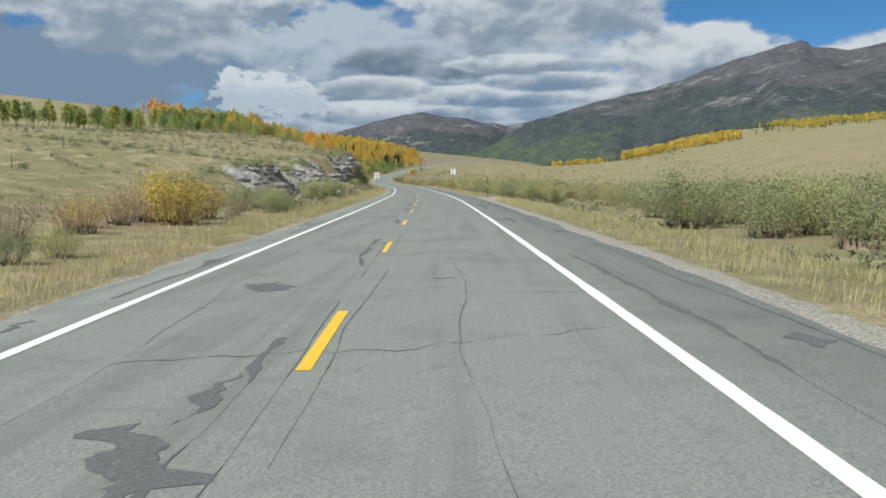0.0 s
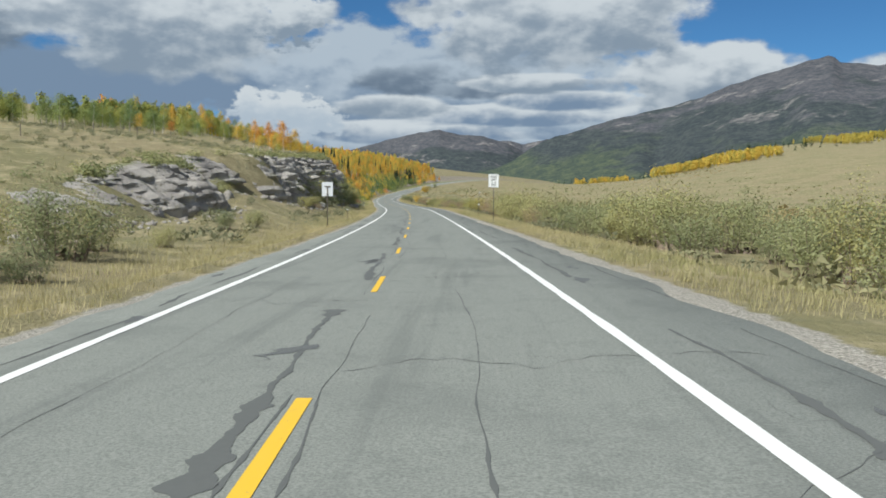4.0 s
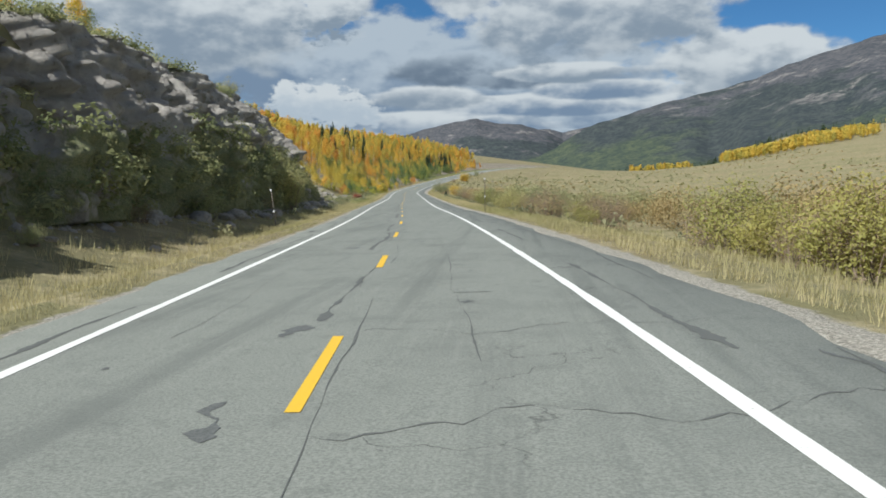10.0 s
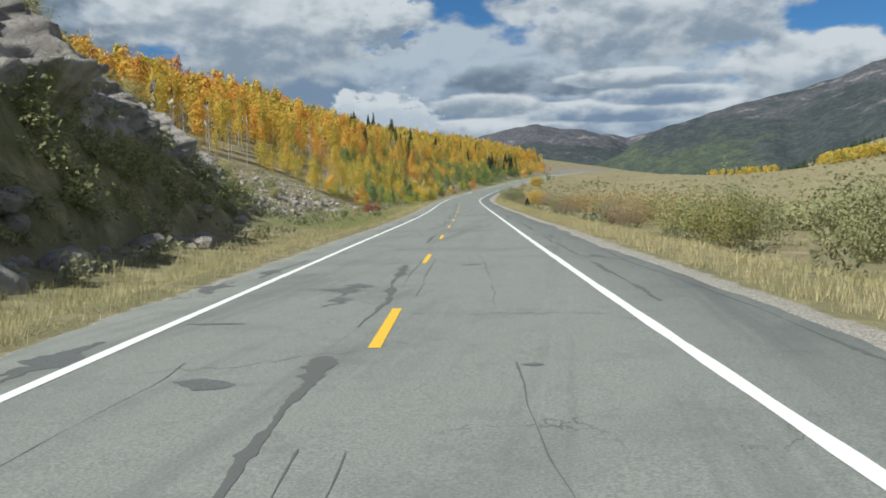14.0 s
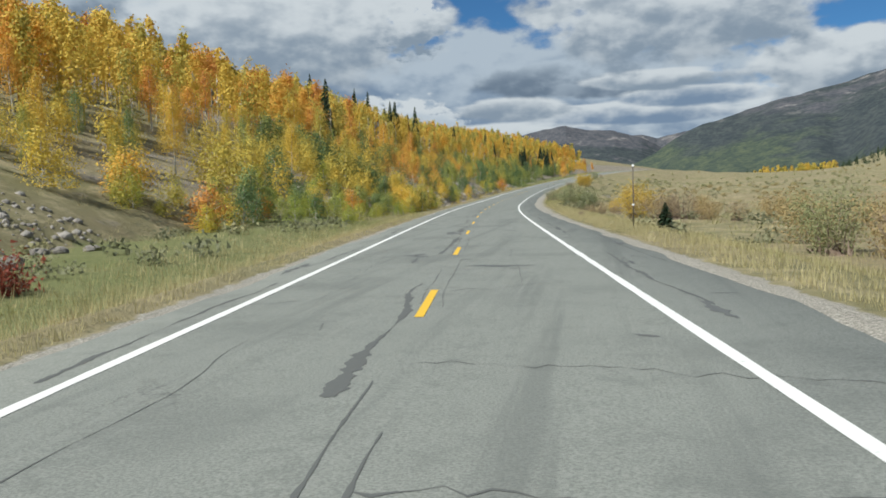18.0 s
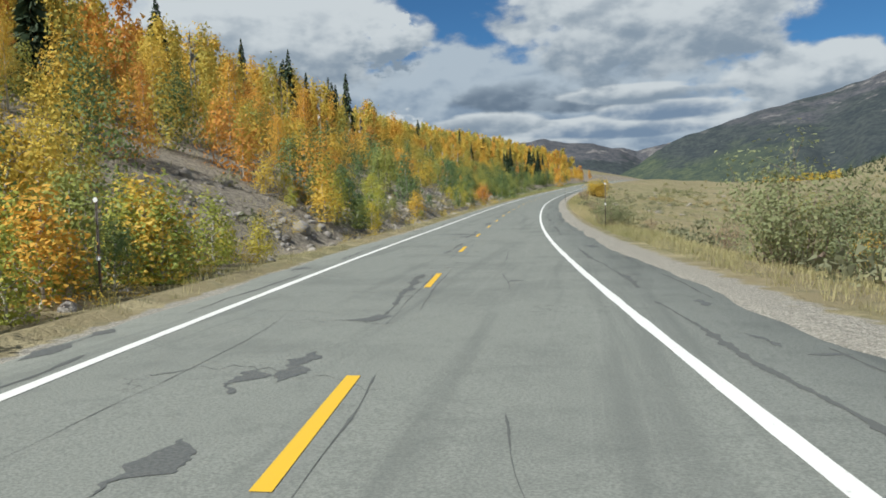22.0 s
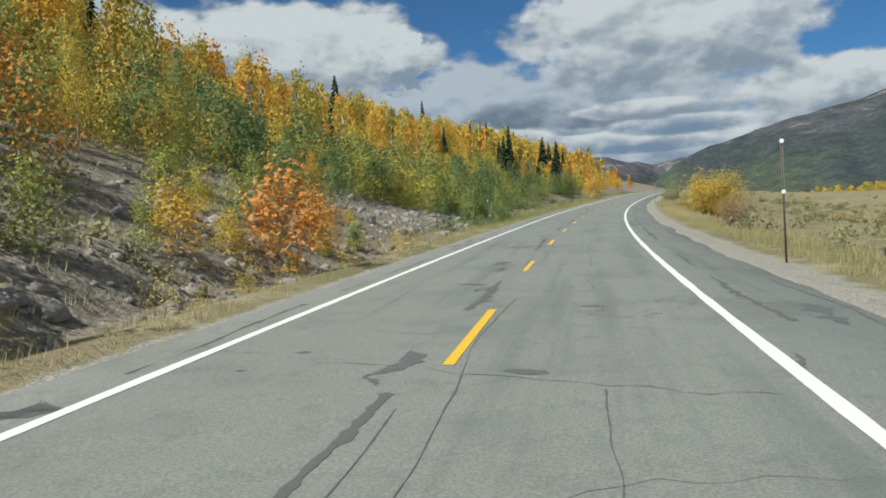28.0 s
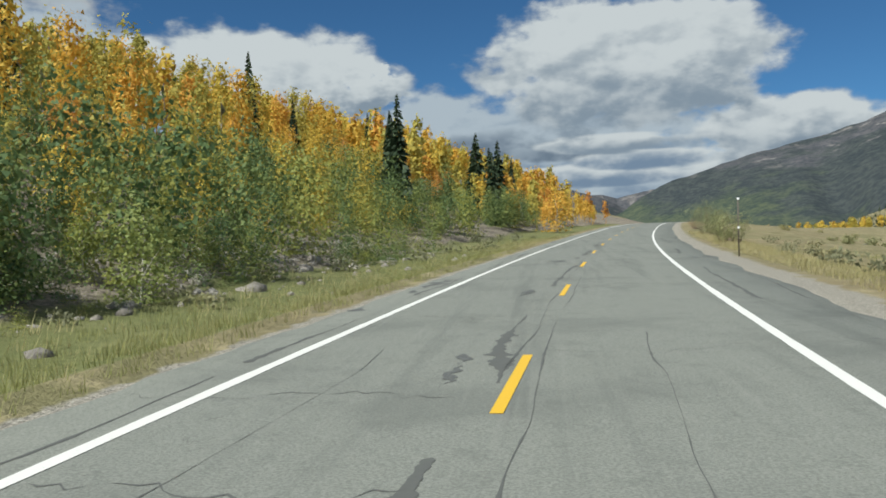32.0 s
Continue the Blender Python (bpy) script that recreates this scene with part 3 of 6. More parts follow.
def make_ground():
    near = np.concatenate([np.arange(-24, -5.6, 0.55), [-5.6, -5.3, -4.6], np.arange(-3, 4, 3), [5.0, 5.6, 5.9], np.arange(6.4, 24, 0.8)])
    out = np.cumsum(np.geomspace(1.0, 260, 46)) + 24
    us = np.concatenate([-out[::-1], near, out])
    ys = np.concatenate([-np.cumsum(np.geomspace(2, 80, 12))[::-1] - 40, np.arange(-40, 700, 1.6), 700 + np.cumsum(np.geomspace(2, 200, 60))])
    ys = ys[ys < 4900]
    yy, uu = np.meshgrid(ys, us, indexing="ij")
    zz = ground_z(yy, uu)
    verts = np.stack([road_x(yy) + uu, yy, zz], -1).reshape(-1, 3)
    me = mesh_from("ground", verts, grid_faces(len(ys), len(us)), GROUND, True)
    d = -uu
    gravel = np.where(uu > 0, 0.8 - ramp01(uu, 5.8 + 0.3 * ramp01(yy, 400, 450), 6.6 + 0.8 * ramp01(yy, 400, 450)), 0.9 - ramp01(d, 4.8, 5.5))
    gravel = np.maximum(gravel, np.exp(-((yy - 74) / 10) ** 2) * ramp01(uu, 5, 6) * (1 - ramp01(uu, 12, 14.5)))
    sand = np.exp(-((yy - 74) / 10) ** 2) * ramp01(uu, 6.2, 7.6) * (1 - ramp01(uu, 12, 14.5))
    foot = np.interp(yy, V_LEFT, FOOT)
    talus = ramp01(yy, 300, 340) * ramp01(d, foot - 1.5, foot + 1.5) * (1 - ramp01(d, foot + 12, foot + 22)) * np.interp(yy, [300, 385, 430, 480], [0.18, 0.18, 0.6, 0.8])
    talus = np.maximum(talus, np.where((uu < -4), 0.75 * ramp01(yy, 440, 480) * (1 - ramp01(yy, 605, 630)) * ramp01(d, 6.2, 7.4), 0))
    wood = ramp01(uu, 500, 1100)
    lush = np.where(uu < 0, ramp01(yy, 318, 340) * (1 - ramp01(yy, 415, 435)) * ramp01(d, 5.6, 7) * (1 - ramp01(d, foot - 2, foot + 2)) + ramp01(yy, 590, 612) * ramp01(d, 5.4, 6.2) * (1 - ramp01(d, 12, 16)), 0)
    for name, v in (("gravel", gravel), ("talus", talus), ("wood", wood), ("lush", lush), ("sand", sand)):
        at = me.attributes.new(name, "FLOAT", "POINT")
        at.data.foreach_set("value", v.astype(np.float32).ravel())
    return tagged(new("ground", me), "dry autumn grassland with gravel verges and stony slopes", "ground", kind="structure")


make_ground()


# ---- road ----
def strip(ys, u_left, u_right, raise_by):
    """A ribbon along the road between two offsets from its middle, with a small camber."""
    ys = np.asarray(ys, float)
    cols = [np.broadcast_to(u_left, ys.shape), np.broadcast_to(u_right, ys.shape)]
    v = np.stack([np.stack([road_x(ys) + c, ys, deck_z(ys, c) + raise_by], -1) for c in cols], 1)
    return v.reshape(-1, 3), grid_faces(len(ys), 2)


EDGE_L, EDGE_R = -3.20, 3.53
ys_road = np.concatenate([np.arange(-60, 700, 0.7), 700 + np.cumsum(np.linspace(1, 12, 100))])
wob = lambda k: 0.16 * fbm(ys_road * 0.9, ys_road * 0.0 + k, k, 4) + 0.12 * fbm(ys_road * 0.15, ys_road * 0, k + 9, 2)


def make_road():
    us = [-4.5 + wob(1), -4.35 + wob(1), np.full(len(ys_road), -3), np.zeros(len(ys_road)), np.full(len(ys_road), 3), 5.5 + wob(2), 5.65 + wob(2)]
    drop = [-0.16, 0, 0, 0.0, 0, 0, -0.16]
    v = np.stack([np.stack([road_x(ys_road) + u, ys_road, deck_z(ys_road, u) + dz], -1) for u, dz in zip(us, drop)], 1)
    me = mesh_from("road", v.reshape(-1, 3), grid_faces(len(ys_road), 7), ASPHALT)
    return tagged(new("road", me), "worn two-lane asphalt road with sealed cracks and patched edges", "road", kind="structure")


road = make_road()


def make_edge_line(u, seed):
    rough = 0.012 * fbm(ys_road * 2.1, ys_road * 0 + seed, seed, 3)
    v, f = strip(ys_road, u - 0.085 + rough, u + 0.085 - rough, 0.006)
    child("edge_line", mesh_from("edge_line", v, f, WHITE_PAINT), road, label="white painted edge line")


make_edge_line(EDGE_L, 1)
make_edge_line(EDGE_R, 2)
DASH_START, DASH_STEP, DASH_LONG = 6.36, 12.19, 3.4
for k in range(-4, 72):
    y0 = DASH_START + k * DASH_STEP
    v, f = strip(np.linspace(y0, y0 + DASH_LONG + 1.3 * (k == 46), 7), -0.06 + 0.01 * math.sin(k), 0.075 + 0.01 * math.cos(k * 3), 0.006)
    child("centre_dash", mesh_from("centre_dash", v, f, YELLOW_PAINT), road, label="yellow painted lane dash")


# ---- distant mountains ----
def make_mountain(name, label, away, az, tops, depth, seed):
    """A range at that distance: azimuths (degrees to the right) and the heights of its skyline above the road (metres)."""
    a = np.radians(np.linspace(az[0], az[-1], 260))
    top = np.interp(np.degrees(a), az, tops)
    dist = np.interp(np.degrees(a), *away)
    rows = 60
    t = np.linspace(0, 1, rows)[:, None]
    k = np.exp(-np.linspace(-2.5, 2.5, 41) ** 2)
    even = np.convolve(np.pad(top, 20, mode="edge"), k / k.sum(), mode="valid")
    spur = 1 + 0.16 * fbm(a * 26 + seed, a * 9, seed + 3, 3)
    r = dist[None, :] - depth * (np.clip(1.5 * even / max(tops), 0.15, 1) * spur)[None, :] * (1 - t)
    h = top[None, :] * (t ** 1.15)
    ridge = fbm(a[None, :] * 17 + t * 1.5 + seed, t * 2.6 - a[None, :] * 6, seed, 4)
    h = h + ridge * even[None, :] * 0.045 * np.sin(math.pi * np.clip(t, 0, 1)) ** 0.7 + 3 * fbm(a[None, :] * 150, t * 5, seed + 1, 3) * t
    x, y = np.sin(a)[None, :] * r, np.cos(a)[None, :] * r
    v = np.stack([x + 0 * t, y + 0 * t, h - 25 * (1 - t)], -1)
    back = np.stack([np.sin(a) * (dist + depth * 0.5), np.cos(a) * (dist + depth * 0.5), top * 0 - 30], -1)[None]
    v = np.concatenate([v, back], 0)
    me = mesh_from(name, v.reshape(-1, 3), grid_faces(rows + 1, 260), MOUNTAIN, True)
    at = me.attributes.new("height", "FLOAT", "POINT")
    hh = np.concatenate([np.clip(h / max(tops), 0, 1), np.zeros((1, 260))], 0)
    at.data.foreach_set("value", hh.astype(np.float32).ravel())
    return tagged(new(name, me), label, "mountain", kind="structure")


def heights(dist, elevations):
    return [dist * math.tan(radians(e)) + 2 for e in elevations]


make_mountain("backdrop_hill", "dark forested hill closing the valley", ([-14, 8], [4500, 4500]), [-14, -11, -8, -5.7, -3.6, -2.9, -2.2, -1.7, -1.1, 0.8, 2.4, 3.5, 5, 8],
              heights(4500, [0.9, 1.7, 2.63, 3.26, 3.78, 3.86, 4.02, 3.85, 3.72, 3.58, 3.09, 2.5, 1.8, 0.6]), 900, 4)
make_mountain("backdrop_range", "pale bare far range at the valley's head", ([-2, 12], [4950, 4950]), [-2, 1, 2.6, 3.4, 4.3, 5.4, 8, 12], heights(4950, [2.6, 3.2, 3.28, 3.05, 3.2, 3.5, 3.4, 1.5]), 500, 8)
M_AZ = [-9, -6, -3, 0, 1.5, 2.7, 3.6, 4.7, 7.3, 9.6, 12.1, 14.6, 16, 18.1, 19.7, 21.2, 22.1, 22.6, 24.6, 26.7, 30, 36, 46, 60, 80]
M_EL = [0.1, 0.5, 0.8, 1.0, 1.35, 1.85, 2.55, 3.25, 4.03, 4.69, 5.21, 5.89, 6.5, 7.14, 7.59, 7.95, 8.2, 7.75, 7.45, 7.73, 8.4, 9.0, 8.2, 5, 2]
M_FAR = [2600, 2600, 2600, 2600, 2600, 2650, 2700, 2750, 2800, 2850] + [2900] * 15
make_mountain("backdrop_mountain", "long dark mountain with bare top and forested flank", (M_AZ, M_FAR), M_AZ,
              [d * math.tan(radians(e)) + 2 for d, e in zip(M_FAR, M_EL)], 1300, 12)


# ---- rock cut ----
def blocks(a, b, wide, tall, seed, amp):
    """Stepped offsets, like courses of broken blocks, over two coordinates."""
    row = np.floor(b / tall + 0.35 * fbm(a * 0.35, b * 0.2, seed, 2))
    col = np.floor(a / wide + row * 0.37 + 0.4 * fbm(a * 0.25, b * 0.5, seed + 1, 2))
    h = np.sin(row * 127.1 + col * 311.7 + seed * 17.3) * 43758.5453
    return (h - np.floor(h) - 0.5) * amp


FACE_SPOTS = []


def make_rock_face():
    ys = np.arange(66, 356, 0.25)
    vs = np.linspace(-0.06, 1.22, 64)
    yy, vv = np.meshgrid(ys, vs, indexing="ij")
    foot, cliff, run = np.interp(yy, V_LEFT, FOOT), np.interp(yy, V_LEFT, CLIFF), np.interp(yy, V_LEFT, RUN)
    strength = ramp01(yy, 66, 78) * (1 - ramp01(yy, 330, 354)) * (1 - 0.85 * np.exp(-((yy - 112) / 7) ** 2) - 0.6 * np.exp(-((yy - 154) / 4) ** 2))
    d = foot + run * np.clip(vv, -0.3, 1) + np.maximum(vv - 1, 0) * 9
    base = lift(yy, -d)
    s = yy + 0.15 * d
    amt = blocks(s, base, 3.0, 3.4, 3, 2.3) + blocks(s, base, 1.3, 1.4, 5, 1.1) + blocks(s, base, 0.6, 0.45, 9, 0.45)
    amt = amt + 0.5 * fbm(yy * 0.5, base * 0.7, 21, 4) + 0.25 * np.abs(np.sin(base * 4.0 + 0.8 * fbm(yy * 0.3, base, 2, 2)))
    low = 1 - 0.75 * ramp01(yy, 264, 290) * (1 - ramp01(vv, 0.38, 0.55))
    env = low * np.sin(math.pi * np.clip((vv + 0.06) / 1.28, 0, 1)) ** 0.35 * strength * np.clip(cliff / 5.0, 0.35, 1.1)
    out = (amt + 0.30) * env - 0.5 * (1 - np.clip(env * 2.2, 0, 1))
    slope_up = 0.14 * amt * env
    verts = np.stack([road_x(yy) - d + out, yy + 0.1 * amt * env, road_z(yy) + base + slope_up - 0.25 * (1 - np.clip(env * 2.5, 0, 1))], -1)
    me = mesh_from("rock_face", verts.reshape(-1, 3), grid_faces(len(ys), len(vs)), ROCK)
    turf = np.interp(yy, [60, 170, 200, 236, 300, 345], [0.0, 0.1, 0.35, 0.62, 0.72, 0.5]) * (1 - ramp01(vv, 0.25, 0.72)) + 0.45 * ramp01(vv, 0.93, 1.02)
    me.attributes.new("turf", "FLOAT", "POINT").data.foreach_set("value", turf.astype(np.float32).ravel())
    rng = np.random.RandomState(77)
    pick = rng.choice(verts.reshape(-1, 3).shape[0], 1100, p=(turf ** 2 * (vv > 0.02)).ravel() / (turf ** 2 * (vv > 0.02)).sum())
    FACE_SPOTS.append(verts.reshape(-1, 3)[pick])
    return tagged(new("rock_face", me), "broken dark granite road cut with ledges and shrubs", "cliff", kind="structure")


make_rock_face()


def stone_mesh(name, seed, detail=2):
    rng = np.random.RandomState(seed)
    bm = bmesh.new()
    bmesh.ops.create_icosphere(bm, subdivisions=detail, radius=1.0)
    cuts = [Vector(rng.normal(size=3)).normalized() for _ in range(9)]
    depth = rng.uniform(0.55, 0.9, 9)
    for v in bm.verts:
        p = v.co.copy()
        for c, k in zip(cuts, depth):
            over = p.dot(c) - k
            if over > 0:
                p -= c * over * 0.9
        v.co = p + 0.05 * noise.noise_vector(p * 2.5)
    me = bpy.data.meshes.new(name)
    bm.to_mesh(me)
    bm.free()
    me.materials.append(ROCK)
    return me


STONES = [stone_mesh("boulder", k) for k in range(6)]
PEBBLES = [stone_mesh("stone", 20 + k, 1) for k in range(4)]


def turn(x, y, z, size, rz=None, rng=random):
    rz = rng.uniform(0, 6.28) if rz is None else rz
    sx, sy, sz = (size if isinstance(size, tuple) else (size, size, size))
    return Matrix.Translation((x, y, z)) @ Matrix.Rotation(rz, 4, "Z") @ Matrix.Diagonal((sx, sy, sz, 1))


def make_boulders():
    rng = random.Random(4)
    spots = [(292, -10.5, 0.8), (289, -11.5, 0.55), (296, -11.2, 0.4), (309, -9.6, 0.75), (311, -10.6, 0.45), (86, -9.8, 0.3), (249, -9.2, 0.5), (254, -9.9, 0.35)]
    for k in range(64):
        y = rng.uniform(78, 330)
        foot = float(np.interp(y, V_LEFT, FOOT))
        spots.append((y, -foot + rng.uniform(-1.0, 2.2), rng.uniform(0.18, 0.75)))
    for k in range(70):
        y = rng.uniform(312, 392)
        spots.append((y, -rng.uniform(13, 25), rng.uniform(0.14, 0.5)))
    for k in range(50):
        y = rng.uniform(430, 660)
        spots.append((y, -float(np.interp(y, V_LEFT, FOOT)) - rng.uniform(-0.6, 7), rng.uniform(0.12, 0.42)))
    for k in range(24):
        spots.append((rng.uniform(560, 800), rng.uniform(14, 46), rng.uniform(0.2, 0.6)))
    for y, u, r in spots:
        p = spot(y, u)
        ob = new("boulder", rng.choice(STONES))
        ob.matrix_basis = turn(p.x, p.y, p.z + 0.12 * r, (r * rng.uniform(0.9, 1.5), r, r * rng.uniform(0.55, 0.9)), rng=rng)
        tagged(ob, "angular grey granite boulder lying on the slope", "boulder", "boulders along the road")


make_boulders()


def scatter(name, meshes, places, mat, label, category, tint=None):
    """One joined mesh of many small copies: places are rows of x, y, z, turn, wide, tall."""
    rng = np.random.RandomState(7)
    packs = []
    for me in meshes:
        v = np.empty(len(me.vertices) * 3, dtype=np.float32)
        me.vertices.foreach_get("co", v)
        f = np.empty(len(me.loops), dtype=np.int32)
        me.loops.foreach_get("vertex_index", f)
        packs.append((v.reshape(-1, 3), f.reshape(len(me.polygons), -1)))
    all_v, all_f, all_t, base = [], [], [], 0
    kinds = rng.randint(0, len(packs), len(places))
    places = np.asarray(places, dtype=np.float64)
    tint = rng.uniform(0, 1, len(places)) if tint is None else np.asarray(tint)
    for k, (v, f) in enumerate(packs):
        p, tn = places[kinds == k], tint[kinds == k]
        if not len(p):
            continue
        c, s = np.cos(p[:, 3])[:, None], np.sin(p[:, 3])[:, None]
        x = (v[None, :, 0] * c - v[None, :, 1] * s) * p[:, 4, None] + p[:, 0, None]
        y = (v[None, :, 0] * s + v[None, :, 1] * c) * p[:, 4, None] + p[:, 1, None]
        z = v[None, :, 2] * p[:, 5, None] + p[:, 2, None]
        all_v.append(np.stack([x, y, z], -1).reshape(-1, 3))
        all_f.append((f[None] + (np.arange(len(p)) * len(v))[:, None, None]).reshape(-1, f.shape[1]) + base)
        all_t.append(np.repeat(tn, len(v)))
        base += len(p) * len(v)
    me = mesh_from(name, np.concatenate(all_v), np.concatenate(all_f), mat)
    me.attributes.new("tint", "FLOAT", "POINT").data.foreach_set("value", np.concatenate(all_t).astype(np.float32))
    return tagged(new(name, me), label, category, kind="stuff")


def rows_at(ys, us, wide, tall, rng, sink=0.0):
    ys, us = np.asarray(ys), np.asarray(us)
    return np.stack([road_x(ys) + us, ys, ground_z(ys, us) - sink, rng.uniform(0, 6.28, len(ys)), wide, tall], -1)


def make_talus():
    rng = np.random.RandomState(11)
    ys, us, n = [], [], 0
    y1 = rng.uniform(430, 690, 3000)
    ys.append(y1)
    us.append(-(np.interp(y1, V_LEFT, FOOT) + rng.normal(1.8, 2.2, 3000)))
    y2 = rng.uniform(334, 396, 1900)
    ys.append(y2)
    us.append(-(np.interp(y2, V_LEFT, FOOT) + np.abs(rng.normal(2.0, 6.0, 1900))))
    y3 = rng.uniform(70, 310, 900)
    ys.append(y3)
    us.append(-(np.interp(y3, V_LEFT, FOOT) - np.abs(rng.normal(0, 1.2, 900))))
    ys, us = np.concatenate(ys), np.concatenate(us)
    keep = us < -6.3
    ys, us = ys[keep], us[keep]
    r = np.exp(rng.normal(-2.0, 0.55, len(ys)))
    scatter("loose_stones", PEBBLES, rows_at(ys, us, r, r * 0.7, rng), ROCK, "loose broken stones on the bank", "stones")


make_talus()


# ---- plants ----
def unit(v):
    return v / (np.linalg.norm(v, axis=1)[:, None] + 1e-9)


def leaf_quads(c, size, rng, up=0.3, long=1.5, out=None):
    """Small folded leaves at the places c: four corners each. out: the way in which most of them face."""
    n = len(c)
    nrm = rng.normal(size=(n, 3)) * [1, 1, 0.8] + np.array([0, 0, up])
    if out is not None:
        nrm = nrm * 0.5 + out
    nrm /= np.linalg.norm(nrm, axis=1)[:, None]
    t = np.cross(nrm, rng.normal(size=(n, 3)))
    t /= np.linalg.norm(t, axis=1)[:, None] + 1e-9
    b = np.cross(nrm, t)
    s = (size * rng.uniform(0.6, 1.35, n))[:, None]
    v = np.stack([c - t * s * long * 0.5, c + b * s * 0.5 + nrm * s * 0.12, c + t * s * long * 0.5, c - b * s * 0.5 + nrm * s * 0.12], 1)
    return v.reshape(-1, 3), np.arange(n * 4).reshape(n, 4)


def as_tris(vf):
    """The same leaves with three corners each."""
    v, f = vf
    v = v.reshape(-1, 4, 3).copy()
    mid, wide = v[:, 2].copy(), v[:, 1] - v[:, 3]
    out = np.stack([mid, v[:, 0] + wide * 0.6, v[:, 0] - wide * 0.6], 1).reshape(-1, 3)
    return out, np.arange(len(out)).reshape(-1, 3)


def tri_faces(vf):
    v, f = vf
    return v, np.concatenate([f[:, (0, 1, 2)], f[:, (0, 2, 3)]])


def tube(path, radii, sides=6):
    """A tapered limb along a path of points."""
    path = np.asarray(path, float)
    verts, faces = [], []
    for i, (p, r) in enumerate(zip(path, radii)):
        d = path[min(i + 1, len(path) - 1)] - path[max(i - 1, 0)]
        d = d / (np.linalg.norm(d) + 1e-9)
        a = np.cross(d, [0.31, 0.95, 0.1])
        a = a / (np.linalg.norm(a) + 1e-9)
        b = np.cross(d, a)
        for k in range(sides):
            w = 2 * math.pi * k / sides
            verts.append(p + r * (math.cos(w) * a + math.sin(w) * b))
    for i in range(len(path) - 1):
        for k in range(sides):
            j = (k + 1) % sides
            faces.append((i * sides + k, i * sides + j, (i + 1) * sides + j, (i + 1) * sides + k))
    return np.array(verts), np.array(faces)


def welded(parts):
    """Limbs joined into one body: the first corner of each limb is the nearest corner of the first piece."""
    v0, f0 = parts[0]
    vs, fs, base = [v0], [f0], len(v0)
    for v, f in parts[1:]:
        before = np.concatenate(vs)
        near = int(np.argmin(((before - v[0]) ** 2).sum(1)))
        f = f + base
        f[f == base] = near
        vs.append(v)
        fs.append(f)
        base += len(v)
    return np.concatenate(vs), np.concatenate(fs)


def joined(parts):
    vs, fs, base = [], [], 0
    for v, f in parts:
        vs.append(v)
        fs.append(f + base)
        base += len(v)
    return np.concatenate(vs), np.concatenate(fs)


def aspen_meshes(seed, tall, leaves, size, wide, bare=0.32, clumps=34):
    """Trunk with limbs, and a ragged crown of leaf clumps."""
    rng = np.random.RandomState(seed)
    lean = rng.normal(0, 0.03, 2)
    zs = np.linspace(-0.3, tall * 0.97, 12)
    bend = rng.normal(0, 0.04, (12, 2)).cumsum(0) * 0.6
    bend[0] = 0
    trunk = np.stack([zs * lean[0] + bend[:, 0], zs * lean[1] + bend[:, 1], zs], -1)
    parts = [tube(trunk, np.interp(zs, [0, tall], [0.012 * tall + 0.02, 0.012]))]
    at = lambda z: np.array([np.interp(z, zs, trunk[:, 0]), np.interp(z, zs, trunk[:, 1]), z])
    cent = []
    for k in range(clumps):
        h = rng.beta(1.3, 1.2)
        z = tall * (bare + (1 - bare) * h)
        r = wide * (0.35 + 0.65 * math.sin(math.pi * min(1, 0.25 + 0.8 * h))) * math.sqrt(rng.uniform(0.05, 1))
        a = rng.uniform(0, 6.28)
        c = at(z) + np.array([r * math.cos(a), r * math.sin(a), rng.normal(0, 0.2)])
        cent.append(c)
        if k < 12:
            p0 = at(zs[int(np.argmin(np.abs(zs - max(z - 0.5 * r - 0.2, tall * bare * 0.8))))])
            parts.append(tube([p0, (p0 + c) / 2 + [0, 0, 0.1], c], [0.03, 0.018, 0.006], 4))
    cent = np.array(cent)
    pick = cent[rng.randint(0, len(cent), leaves)]
    spread = 0.16 * wide + 0.12
    c = pick + rng.normal(0, 1, (leaves, 3)) * [spread, spread, spread * 1.25]
    c[:, 2] = np.maximum(c[:, 2], 0.15)
    axis = np.stack([np.interp(c[:, 2], zs, trunk[:, 0]), np.interp(c[:, 2], zs, trunk[:, 1]), c[:, 2] - 0.25], -1)
    out = 0.6 * unit(c - pick) + 0.7 * unit(c - axis)
    return welded(parts), as_tris(leaf_quads(c, size, rng, out=out))


def make_tree(name, label, category, group, tr, cr, bark, leaf):
    root = tagged(new(name), label, category, group)
    child("trunk", mesh_from("trunk", *tr, bark, True), root)
    child("crown", mesh_from("crown", *cr, leaf), root)
    return root


def plant(proto, y, u, wide, tall, rng):
    """Sets a copy of a plant on the ground; the first copy is the plant itself."""
    p = spot(y, u)
    m = Matrix.Translation(p) @ Matrix.Rotation(rng.uniform(0, 6.28), 4, "Z") @ Matrix.Diagonal((wide, wide, tall, 1))
    if "set" not in proto:
        proto["set"] = 1
        proto.matrix_basis = m
        return proto
    return copy_thing(proto, m)


